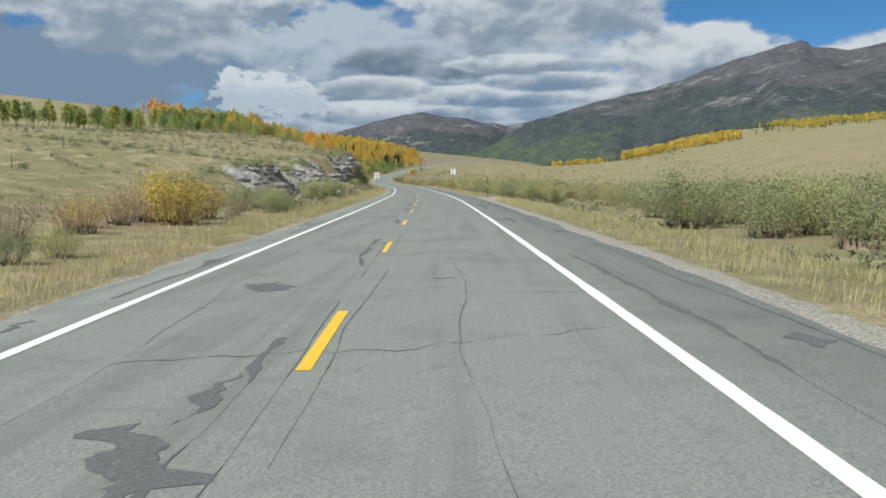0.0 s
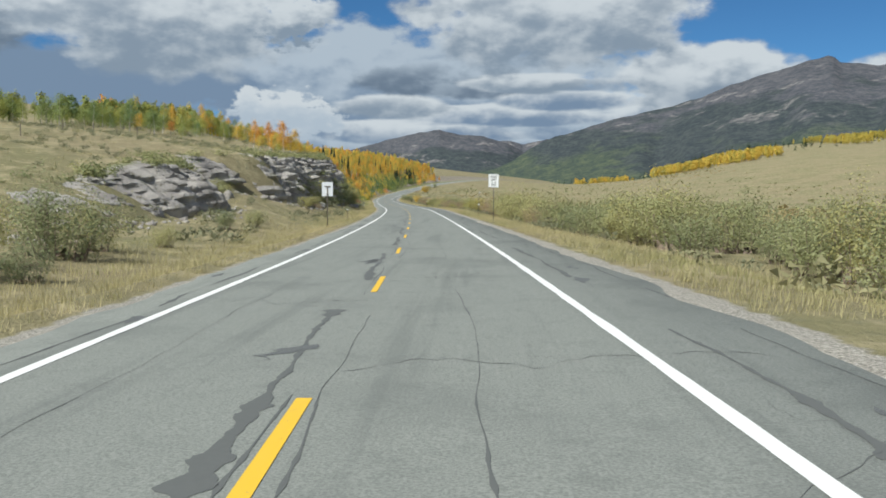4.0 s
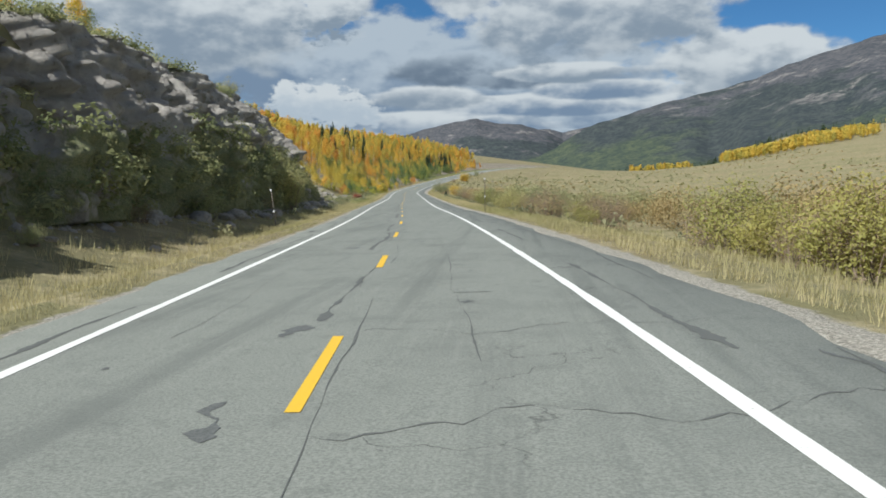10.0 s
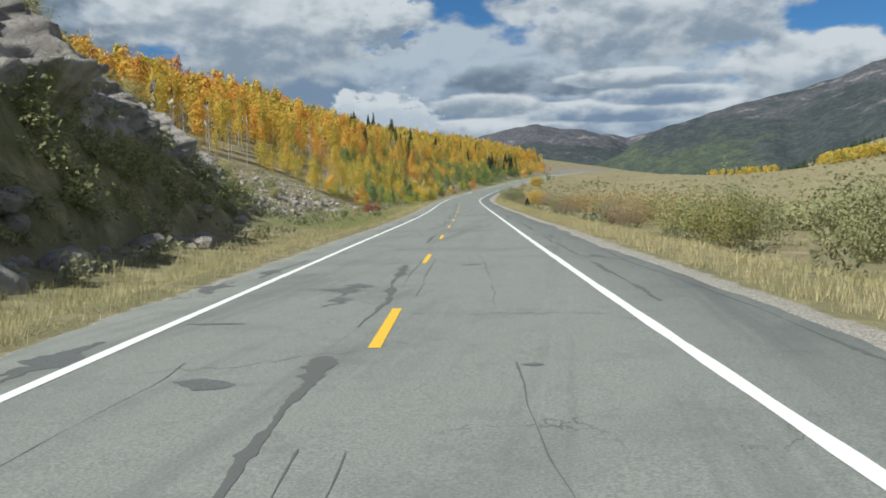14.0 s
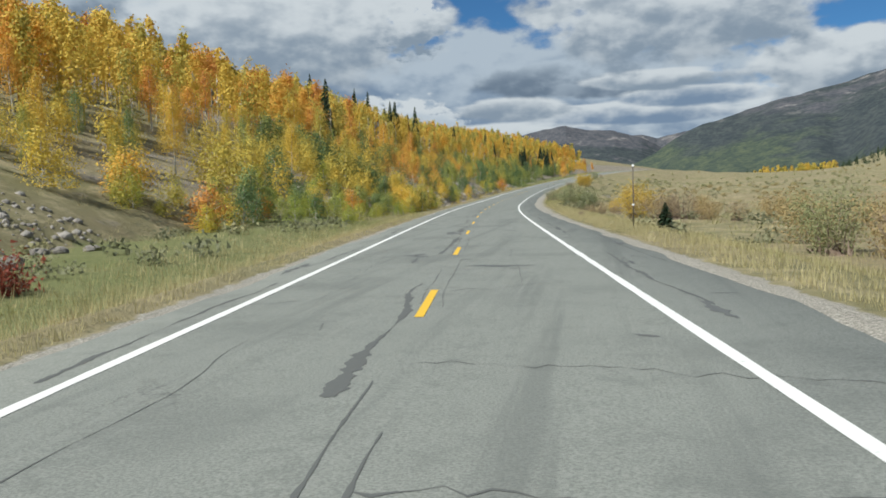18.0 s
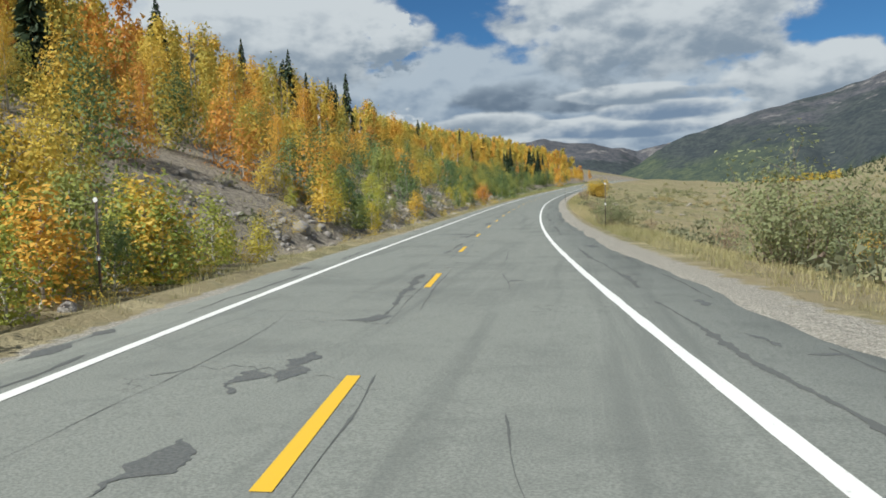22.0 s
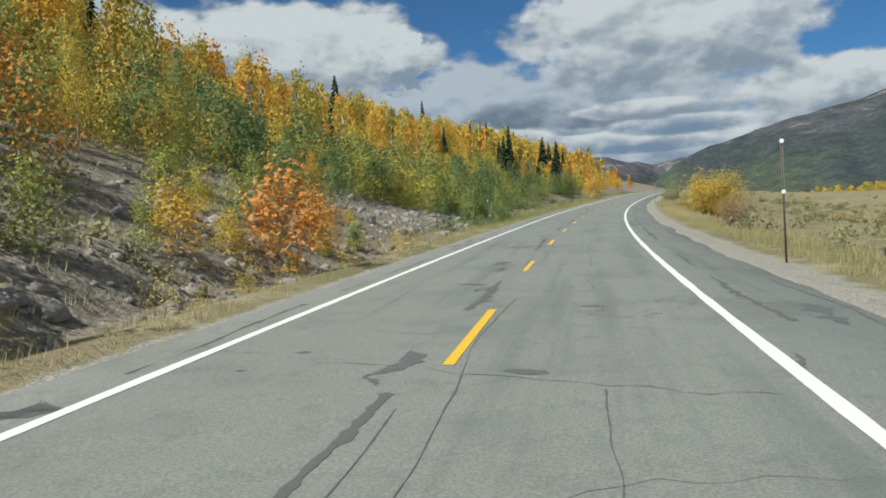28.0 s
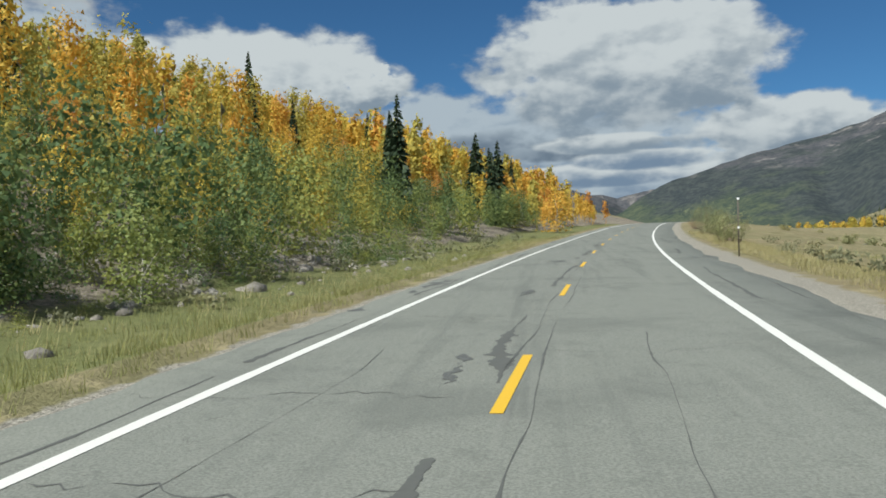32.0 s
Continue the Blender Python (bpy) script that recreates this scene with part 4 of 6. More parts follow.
GOLD = [make_tree("aspen", "golden orange aspen tree with slender pale trunk on the slope", "tree", "aspens on the hillside",
                  *aspen_meshes(k, 8.5, 1900, 0.125, 1.5, 0.30, 80), ASPEN_BARK, GOLD_LEAF) for k in range(6)]
MIXED = [make_tree("aspen", "half-turned green and yellow aspen tree on the slope", "tree", "aspens on the hillside",
                   *aspen_meshes(30 + k, 7.5, 1900, 0.125, 1.6, 0.16, 85), ASPEN_BARK, GREEN_LEAF) for k in range(4)]
GOLD_NEAR = [make_tree("aspen", "golden orange aspen tree with slender pale trunk on the slope", "tree", "aspens on the hillside",
                       *aspen_meshes(k + 10, 8.0, 4800, 0.075, 1.4, 0.24, 110), ASPEN_BARK, GOLD_LEAF) for k in range(4)]
MIXED_NEAR = [make_tree("aspen", "half-turned green and yellow aspen tree on the slope", "tree", "aspens on the hillside",
                        *aspen_meshes(40 + k, 7.5, 4800, 0.075, 1.5, 0.14, 110), ASPEN_BARK, GREEN_LEAF) for k in range(3)]
YOUNG_GOLD = [make_tree("aspen_sapling", "bushy yellow-green aspen sapling on the stony bank", "sapling", "aspen saplings beside the road",
                        *aspen_meshes(50 + k, 3.0, 1400, 0.085, 0.95, 0.03, 50), ASPEN_BARK, GOLD_LEAF if k == 3 else LIME_LEAF) for k in range(4)]
YOUNG_GREEN = [make_tree("aspen_sapling", "bushy green aspen sapling on the stony bank", "sapling", "aspen saplings beside the road",
                         *aspen_meshes(70 + k, 3.2, 1500, 0.085, 1.0, 0.03, 50), ASPEN_BARK, SAPLING_LEAF) for k in range(4)]


def spruce_meshes(seed, tall, wide, tiers=26):
    rng = np.random.RandomState(seed)
    zs = np.linspace(-0.3, tall, 6)
    tr = tube(np.stack([zs * 0, zs * 0, zs], -1), np.interp(zs, [0, tall], [0.018 * tall, 0.015]))
    vs, fs, base = [], [], 0
    for k in range(tiers * 11):
        h = rng.uniform(0, 1) ** 1.25
        z0 = tall * (0.05 + 0.95 * h)
        a = rng.uniform(0, 6.283)
        L = (wide * (1 - h) ** 0.8 + 0.06 * wide) * rng.uniform(0.55, 1.15)
        out, side = np.array([math.cos(a), math.sin(a), 0]), np.array([-math.sin(a), math.cos(a), 0])
        o, w, drop = np.array([0, 0, z0]), 0.16 * L + 0.05, rng.uniform(0.25, 0.6) * L
        side = side * math.cos(0.7) + np.array([0, 0, math.sin(0.7) * rng.choice([-1, 1])])
        v = np.array([o, o + out * L * 0.6 + side * w - [0, 0, drop * 0.5], o + out * L - [0, 0, drop], o + out * L * 0.6 - side * w - [0, 0, drop * 0.7]])
        vs.append(v)
        fs.append(np.arange(4)[None] + base)
        base += 4
    return tr, (np.concatenate(vs), np.concatenate(fs))


SPRUCE = [make_tree("spruce", "dark narrow spruce standing above the aspens", "tree", "spruces on the hillside", *spruce_meshes(k, 10.0, 2.0 + 0.25 * k, 60), DARK_BARK, NEEDLE)
          for k in range(3)]


def shrub_meshes(seed, tall, wide, leaves, size, stems=22):
    """A many-stemmed shrub: arching stems and leaves towards their ends."""
    rng = np.random.RandomState(seed)
    parts, cent = [], []
    for k in range(stems):
        a, r = rng.uniform(0, 6.28), wide * math.sqrt(rng.uniform(0, 1))
        h = tall * (1 - 0.45 * (r / wide) ** 2) * rng.uniform(0.75, 1.05)
        foot = np.array([0.55 * r * math.cos(a), 0.55 * r * math.sin(a), -0.1])
        tip = np.array([r * math.cos(a), r * math.sin(a), h])
        mid = (foot + tip) / 2 + np.array([-0.12 * r * math.cos(a), -0.12 * r * math.sin(a), 0.12 * h])
        along = (0.0, 0.22, 0.4, 0.58, 0.74, 0.88, 1.0)
        line = [(1 - s) ** 2 * foot + 2 * s * (1 - s) * mid + s * s * tip for s in along]
        parts.append(tube(line, np.linspace(0.016, 0.004, 7), 3))
        for s, q in zip(along[1:], line[1:]):
            cent.append(q + rng.normal(0, 0.08, 3))
            if s > 0.7:
                w = q + rng.normal(0, 0.3, 3) + [0, 0, 0.2]
                parts.append(tube([q, w], [0.007, 0.003], 3))
                cent.append(w)
    cent = np.array(cent)
    pick = cent[rng.randint(0, len(cent), leaves)]
    c = pick + rng.normal(0, 1, (leaves, 3)) * 0.13 * wide
    c[:, 2] = np.maximum(c[:, 2], 0.06)
    out = 0.5 * unit(c - pick) + 0.6 * unit(c - np.array([0, 0, 0.35 * tall]))
    return welded(parts), as_tris(leaf_quads(c, size, rng, 0.5, 2.0, out))


def make_shrub(label, group, tr, cr, leaf):
    root = tagged(new("shrub"), label, "shrub", group)
    child("branchwork", mesh_from("branchwork", *tr, GREY_TWIG), root)
    child("foliage", mesh_from("foliage", *cr, leaf), root)
    return root


GREY_TWIG = mat_bark("grey_willow_twigs", (0.31, 0.24, 0.19), (0.17, 0.12, 0.095))
WILLOW = [make_shrub("grey-green willow shrub in the damp meadow", "willow shrubs", *shrub_meshes(k, 2.5, 1.5, 4600, 0.046, 26), WILLOW_LEAF) for k in range(4)]
RUSTY = [make_shrub("rusty brown half-bare willow shrub in the meadow", "willow shrubs", *shrub_meshes(10 + k, 2.3, 1.5, 1500, 0.045, 54), RUST_LEAF) for k in range(4)]
GOLDEN = [make_shrub("golden yellow willow shrub in autumn leaf", "golden willow shrubs", *shrub_meshes(20 + k, 2.4, 1.6, 3700, 0.054, 26), OCHRE_LEAF) for k in range(2)]
OLIVE_LEAF = mat_leaf("olive_willow_leaves", ((0, (0.24, 0.25, 0.085)), (0.6, (0.37, 0.36, 0.115)), (1, (0.48, 0.41, 0.13))), 0.4)
OLIVE = [make_shrub("olive and yellow-green willow shrub turning in autumn", "willow shrubs", *shrub_meshes(60 + k, 2.3, 1.5, 3400, 0.05, 26), OLIVE_LEAF) for k in range(2)]


OUTER = []  # scrub farther from the road: distance, offset, width, height, tint


def plant_shrubs():
    rng = random.Random(8)

    def thicket(n, y0, y1, u0, u1, kinds, low=0.75, high=1.25):
        for _ in range(n):
            s, u, kind = rng.uniform(low, high), rng.uniform(u0, u1), rng.choice(kinds)
            if u > 15:
                OUTER.append((rng.uniform(y0, y1), u, s * rng.uniform(0.85, 1.2), s, 0.85 if kind in RUSTY else 0.5 if kind in OLIVE else 0.15))
                continue
            plant(kind, rng.uniform(y0, y1), u, s * rng.uniform(0.85, 1.2), s, rng)

    # right of the road, in the order of the drive
    for y, u, s in ((28, 16.0, 0.95), (32, 18.5, 0.95), (34, 15.2, 0.9), (36, 17.5, 1.1), (38, 20, 1.1), (45, 15.4, 0.95), (48, 16.6, 1.0), (50, 19.4, 1.0), (52.5, 15.5, 0.8), (37, 22.5, 1.2), (30, 21, 1.2), (42, 19, 1.1), (60, 17.5, 0.8), (40.5, 13.4, 1.0), (43, 15.2, 0.95), (46, 18, 1.1), (54, 17.2, 0.95), (57, 19.5, 1.0), (62, 22, 0.9), (77, 21.5, 0.85), (84, 19.5, 0.75)):
        plant(rng.choice(WILLOW), y, u, s * 1.05, s, rng)
    thicket(12, 68, 90, 18, 30, WILLOW, 0.8, 1.05)
    for k in range(15):
        w = rng.uniform(0.75, 1.1)
        plant(rng.choice(WILLOW), 92 + 2.6 * k + rng.uniform(-1, 1), rng.uniform(11.5, 15.5), w * 1.2, w, rng)
    thicket(22, 88, 126, 13, 27, WILLOW + WILLOW + OLIVE, 0.5, 1.2)
    thicket(22, 128, 190, 13, 24, WILLOW + OLIVE, 0.6, 1.25)
    for y, u, s, k in ((124, 12.5, 0.8, 0), (128, 11.6, 0.85, 1), (133, 11.8, 0.95, 0), (138, 11.2, 0.95, 2), (143, 12.0, 1.0, 1), (146, 10.8, 0.85, 9), (151, 11.6, 1.1, 3), (155, 11.0, 1.05, 2),
                       (159, 12.2, 1.15, 0), (164, 11.4, 1.1, 2), (168, 10.6, 1.0, 1), (172, 11.6, 1.1, 3), (176, 13, 1.1, 0), (180, 11.2, 1.0, 8), (184, 12.2, 1.1, 2)):
        plant(RUSTY[k - 8] if k > 7 else WILLOW[k], y, u, s * 1.1, s, rng)
    thicket(44, 184, 268, 10.8, 21, RUSTY + RUSTY + WILLOW[:1], 0.55, 1.3)
    for k in range(18):
        w = rng.uniform(0.9, 1.25)
        plant(rng.choice(RUSTY + RUSTY + OLIVE), 190 + 2.2 * k + rng.uniform(-1, 1), rng.uniform(11.8, 15.5), w * 1.1, w, rng)
    for y, u, s, kind in ((198, 15.0, 0.95, WILLOW), (199.5, 16.6, 1.05, WILLOW), (221, 11.4, 0.8, OLIVE), (243, 10.4, 0.6, OLIVE), (264, 12.0, 1.1, RUSTY)):
        plant(rng.choice(kind), y, u, s * 1.1, s, rng)
    thicket(30, 268, 322, 11.2, 20, WILLOW + WILLOW + OLIVE, 0.6, 1.25)
    thicket(20, 318, 360, 12, 22, RUSTY + WILLOW[:2] + GOLDEN[:1], 0.75, 1.1)
    thicket(22, 356, 400, 12.5, 22, RUSTY + RUSTY + WILLOW[:1], 0.75, 1.1)
    thicket(14, 402, 452, 17, 30, RUSTY + RUSTY + WILLOW[:1], 0.5, 0.95)
    for y, u, s, kind in ((441.4, 14.6, 1.25, GOLDEN), (438, 16.4, 1.05, RUSTY), (437, 18, 1.1, RUSTY), (440, 17.6, 1.15, RUSTY), (435.5, 19.6, 1.1, RUSTY), (433, 21.5, 1.15, RUSTY), (422, 7.7, 0.33, RUSTY), (447, 11.0, 0.5, RUSTY), (451, 12.2, 0.6, RUSTY), (455, 11.6, 0.55, RUSTY), (459, 13.2, 0.6, RUSTY), (456, 14.5, 0.55, RUSTY), (467, 10.3, 1.1, WILLOW), (469.5, 11.6, 1.1, OLIVE), (465.5, 12.0, 1.0, WILLOW), (498, 8.0, 0.75, WILLOW), (503, 11.5, 0.6, RUSTY), (484, 12.5, 0.6, RUSTY), (470, 15.5, 0.7, RUSTY), (476, 16.5, 0.65, GOLDEN),
                          (505, 9.8, 0.55, WILLOW), (541, 9.6, 0.6, RUSTY), (638, 11.2, 1.2, GOLDEN), (640.5, 12.0, 1.25, GOLDEN), (606, 9.4, 0.95, RUSTY), (642.5, 10.4, 1.3, GOLDEN), (636, 12.6, 1.1, GOLDEN),
                          (690, 8.4, 0.8, WILLOW), (712, 8.6, 0.9, WILLOW), (735, 8.2, 0.6, RUSTY)):
        plant(rng.choice(kind), y, u, s * 1.1, s, rng)
    # left of the road
    for y, u, s, kind in ((37, -10.8, 0.75, GOLDEN), (35, -12.6, 1.0, RUSTY), (39, -12.4, 1.0, RUSTY), (42, -11.6, 0.9, RUSTY), (47, -10.4, 0.55, RUSTY), (24, -12.0, 0.6, RUSTY), (27, -13.4, 0.75, RUSTY), (30, -12.2, 0.7, RUSTY), (33, -13.2, 0.7, GOLDEN), (21, -14.5, 0.8, RUSTY), (19, -9.2, 0.35, WILLOW), (21, -8.8, 0.35, WILLOW), (38, -12.8, 0.8, RUSTY),
                          (44, -11.2, 0.55, GOLDEN), (51, -9.0, 0.55, WILLOW), (53, -8.7, 0.55, WILLOW), (55, -9.4, 0.6, WILLOW), (54, -11.5, 0.7, WILLOW), (58, -11.2, 0.65, WILLOW), (61, -10.6, 0.5, WILLOW), (64, -10.8, 0.5, WILLOW), (84, -10.4, 0.72, WILLOW),
                          (85.2, -11.2, 0.7, WILLOW), (95, -10.8, 0.75, WILLOW), (98, -11.6, 0.8, WILLOW), (102, -11.0, 0.78, WILLOW), (106, -11.6, 0.75, WILLOW), (96, -9.0, 0.42, WILLOW), (111, -10.2, 0.4, WILLOW),
                          (126, -11.2, 0.5, WILLOW), (131, -10.4, 0.45, WILLOW), (236, -12.2, 0.6, WILLOW), (243, -11.9, 0.75, WILLOW), (246, -12.8, 0.6, WILLOW), (226, -13.0, 0.5, RUSTY),
                          (205, -13.6, 0.55, WILLOW), (198, -14.4, 0.5, RUSTY), (264, -14.2, 0.6, WILLOW), (278, -15.0, 0.65, WILLOW), (284, -14.0, 0.55, RUSTY), (318, -9.5, 0.4, WILLOW), (252, -13.0, 0.7, WILLOW), (258, -15.5, 0.55, RUSTY), (262, -12.4, 0.45, WILLOW), (270, -13.4, 0.6, WILLOW), (275, -17.5, 0.6, WILLOW), (282, -18.5, 0.7, WILLOW), (288, -16.0, 0.6, RUSTY), (294, -18.2, 0.65, WILLOW), (300, -15.2, 0.5, WILLOW), (303, -19, 0.7, RUSTY), (308, -17, 0.55, WILLOW), (314, -20, 0.6, WILLOW), (325, -19, 0.6, RUSTY), (330, -22, 0.7, WILLOW), (338, -20.5, 0.6, WILLOW), (345, -21.5, 0.6, RUSTY), (216, -12.8, 0.5, WILLOW), (184, -15.2, 0.5, RUSTY), (176, -14.6, 0.5, WILLOW), (356, -11, 0.35, WILLOW), (348, -24, 0.6, RUSTY), (352, -22, 0.7, WILLOW), (358, -21, 0.55, WILLOW), (362, -24, 0.7, RUSTY), (366, -20.5, 0.5, WILLOW), (372, -22.5, 0.6, WILLOW), (377, -20, 0.5, RUSTY), (340, -25, 0.7, WILLOW), (382, -18.5, 0.5, WILLOW), (362, -10.5, 0.4, RUSTY)):
        plant(rng.choice(kind), y, u, s * 1.15, s, rng)


plant_shrubs()


def cliff_bushes():
    rng = random.Random(31)
    for k in range(36):
        y = rng.uniform(150, 292)
        d = float(np.interp(y, V_LEFT, FOOT)) + rng.uniform(-2.2, 0.6) + (rng.uniform(0, 2.5) if y > 236 else 0)
        s = rng.uniform(0.25, 0.6)
        plant(rng.choice(WILLOW + RUSTY[:1]), y, -d, s * 1.25, s, rng)


cliff_bushes()
for y, u, s in ((268, -10.3, 1.4), (269.5, -11.2, 1.45), (262, -13.2, 0.8), (281, -12.2, 0.7)):
    plant(WILLOW[int(y) % 3], y, u, s * 1.0, s, random.Random(int(y)))

RED_LEAF = mat_leaf("red_shrub_leaves", ((0, (0.16, 0.035, 0.025)), (1, (0.30, 0.075, 0.04))), 0.2)
red = make_shrub("low red-leaved shrub in the grass", "low shrubs", *shrub_meshes(91, 0.75, 1.0, 800, 0.07, 26), RED_LEAF)
for y, u, w in ((376, -10.9, 1.0), (377.2, -10.2, 0.85)):
    plant(red, y, u, w, w, random.Random(int(y)))


def near_wood():
    """Aspens and spruces that stand along the road, one by one."""
    rng = random.Random(21)
    # hilltop row above the rock cut
    for k in range(44):
        y = rng.uniform(226, 297)
        s = rng.uniform(0.6, 0.95)
        plant(rng.choice(MIXED + GOLD[:1] if y < 262 else MIXED + GOLD), y, -rng.uniform(33, 62), s * 1.1, s * rng.uniform(0.8, 1.15), rng)
    for k in range(60):
        t = rng.random()
        y, u = 203 + 112 * t + rng.uniform(-5, 5), -75 + 46 * t + rng.uniform(-7, 4)
        s = rng.uniform(0.6, 0.95)
        kinds = MIXED if t < 0.45 else MIXED + GOLD[:2] if t < 0.62 else MIXED + GOLD[:4]
        plant(rng.choice(kinds), y, u, s * rng.uniform(0.9, 1.25), s * rng.uniform(0.75, 1.25), rng)
    # golden grove over the highest part of the rock cut
    for k in range(34):
        y = rng.uniform(205, 246)
        s = rng.uniform(0.5, 0.78) * (0.7 if y > 236 else 1.0)
        plant(rng.choice(GOLD + MIXED[:2]), y, -rng.uniform(17.5, 26), s * 1.2, s, rng)
    # hillside, lower rows
    done = 0
    while done < 235:
        y = rng.uniform(322, 745)
        foot = float(np.interp(y, V_LEFT, FOOT))
        back = rng.uniform(0, 1) ** 1.1 * 20
        d = foot + 5.5 + back + (13 * max(0.0, min(1.0, (402 - y) / 20)))
        s = rng.uniform(0.55, 0.85) + 0.012 * back
        near = back < 9
        if back < 4 and (469 < y < 482 or 606 < y < 622) or back < 3.5 and 500 < y < 560:
            continue
        kinds = (GOLD_NEAR if near else GOLD) if rng.random() < 0.9 else (MIXED_NEAR if near else MIXED)
        if y > 585 and back < 9:
            kinds = MIXED_NEAR if rng.random() < 0.75 else GOLD_NEAR
            s *= 0.7
        plant(rng.choice(kinds), y, -d, s * rng.uniform(0.9, 1.1), s * rng.uniform(0.9, 1.2), rng)
        done += 1
    # saplings at the foot
    for k in range(130):
        y = rng.uniform(398, 670)
        foot = float(np.interp(y, V_LEFT, FOOT))
        d = foot + rng.uniform(-1.0, 6.0)
        d = max(d, 7.6)
        if 469 < y < 483 or 604 < y < 623 or (500 < y < 604 and rng.random() < (0.8 if y < 558 else 0.45)):
            continue
        s = rng.uniform(0.45, 1.15)
        gold = rng.random() < (0.65 if y < 590 else 0.25)
        plant(rng.choice(YOUNG_GOLD if gold else YOUNG_GREEN), y, -d, s * rng.uniform(0.9, 1.25), s, rng)
    for k in range(42):
        w = rng.uniform(0.3, 0.72)
        y = rng.uniform(624, 668)
        d = 6.7 + abs(rng.gauss(0, 2.0)) + (5.5 if y > 638 else 0)
        if 624 < y < 632 and d < 9:
            w *= 0.4
        plant(rng.choice(YOUNG_GREEN), y, -d, w * 1.25, w, rng)
    # bushy yellow saplings close to the road
    for k in range(58):
        y = rng.uniform(404, 469)
        foot = float(np.interp(y, V_LEFT, FOOT))
        w = rng.uniform(0.5, 0.95)
        near = 6.9 if y > 436 else foot - 1.5
        plant(rng.choice(YOUNG_GOLD + YOUNG_GREEN[:2]), y, -(near + abs(rng.gauss(0, 1.6))), w * 1.2, w, rng)
    for k in range(44):
        y = rng.uniform(478, 604)
        w = rng.uniform(0.3, 0.8)
        if y < 483 or (504 < y < 556 and rng.random() < 0.6):
            continue
        plant(rng.choice(YOUNG_GREEN if rng.random() < (0.65 if y < 540 else 0.35) else YOUNG_GOLD), y, -(7.3 + abs(rng.gauss(0, 2.4))), w * 1.15, w, rng)
    for k in range(36):
        w = rng.uniform(0.5, 0.9)
        plant(rng.choice(YOUNG_GOLD[:3] + YOUNG_GOLD[:3] + YOUNG_GREEN[:2]), rng.uniform(410, 464), -rng.uniform(8.6, 15.5), w * 1.25, w, rng)
    # taller green saplings on the rubble bank
    for k in range(11):
        w = rng.uniform(1.15, 1.6)
        plant(rng.choice(YOUNG_GREEN), rng.uniform(511, 530) if k < 8 else rng.uniform(556, 566), -rng.uniform(9.0, 13.5), w * 0.9, w, rng)
    # spruces: place and height
    for y, u, top in ((753.5, -19, 13.3), (753, -22, 14.5), (713, -20.6, 12.8), (717, -22.5, 11.6), (722, -24.5, 11.5), (757, -36, 17.3), (764, -42, 18.1), (760, -39, 16), (719, -38.6, 19.2), (724, -36, 15),
                      (487, -27, 17), (500, -33.4, 21), (530, -39.3, 25.6), (546, -29, 20), (549, -31, 19), (552, -28.5, 18), (579, -30, 20.9), (583, -33, 20), (563, -42, 25),
                      (620, -46, 26), (640, -52, 27), (604, -50, 28), (690, -44, 21), (738, -16.5, 9), (743, -18, 8), (770, -24, 12), (778, -22, 11)):
        h = top - float(lift(y, u))
        plant(rng.choice(SPRUCE), y, u, h / 10 * rng.uniform(0.7, 0.9), h / 10, rng)


near_wood()
plant(YOUNG_GOLD[3], 742, -9.0, 1.9, 1.75, random.Random(3))
plant(SPRUCE[0], 407, 10.6, 0.30, 0.13, random.Random(2))


# ---- woods that stay far off ----
def mat_tint_leaf(name, stops, trans=0.3):
    m = Mat(name, 0.65, 0.2)
    c = m.ramp(m.math("ADD", m.math("MULTIPLY", m.attr("tint"), 0.86), m.math("MULTIPLY", m.island(), 0.14)), stops)
    m.colour(c)
    tr = m.n.new("ShaderNodeBsdfTranslucent")
    m.l.new(c, tr.inputs[0])
    mix = m.n.new("ShaderNodeMixShader")
    mix.inputs[0].default_value = trans
    m.l.new(m.bsdf.outputs[0], mix.inputs[1])
    m.l.new(tr.outputs[0], mix.inputs[2])
    m.l.new(mix.outputs[0], m.n["Material Output"].inputs[0])
    return m.m


FAR_GOLD = mat_tint_leaf("golden_wood", ((0, (0.36, 0.34, 0.09)), (0.28, (0.62, 0.47, 0.085)), (0.6, (0.70, 0.42, 0.075)), (0.85, (0.64, 0.30, 0.065)), (1, (0.48, 0.23, 0.07))), 0.30)
FAR_MIX = mat_tint_leaf("green_thicket_leaves", ((0, (0.085, 0.15, 0.065)), (0.5, (0.17, 0.225, 0.08)), (1, (0.38, 0.37, 0.085))), 0.28)
FAR_GREEN = mat_tint_leaf("dark_wood", ((0, (0.018, 0.035, 0.016)), (1, (0.06, 0.085, 0.035))), 0.1)


def far_aspen(seed, leaves=230, size=0.40):
    tr, cr = aspen_meshes(seed, 8.5, leaves, size, 1.35, 0.25, 34)
    return mesh_from("far_aspen", *joined([cr, tri_faces(tube([(0, 0, -0.3), (0, 0, 8)], [0.1, 0.03], 3))]), FAR_GOLD)


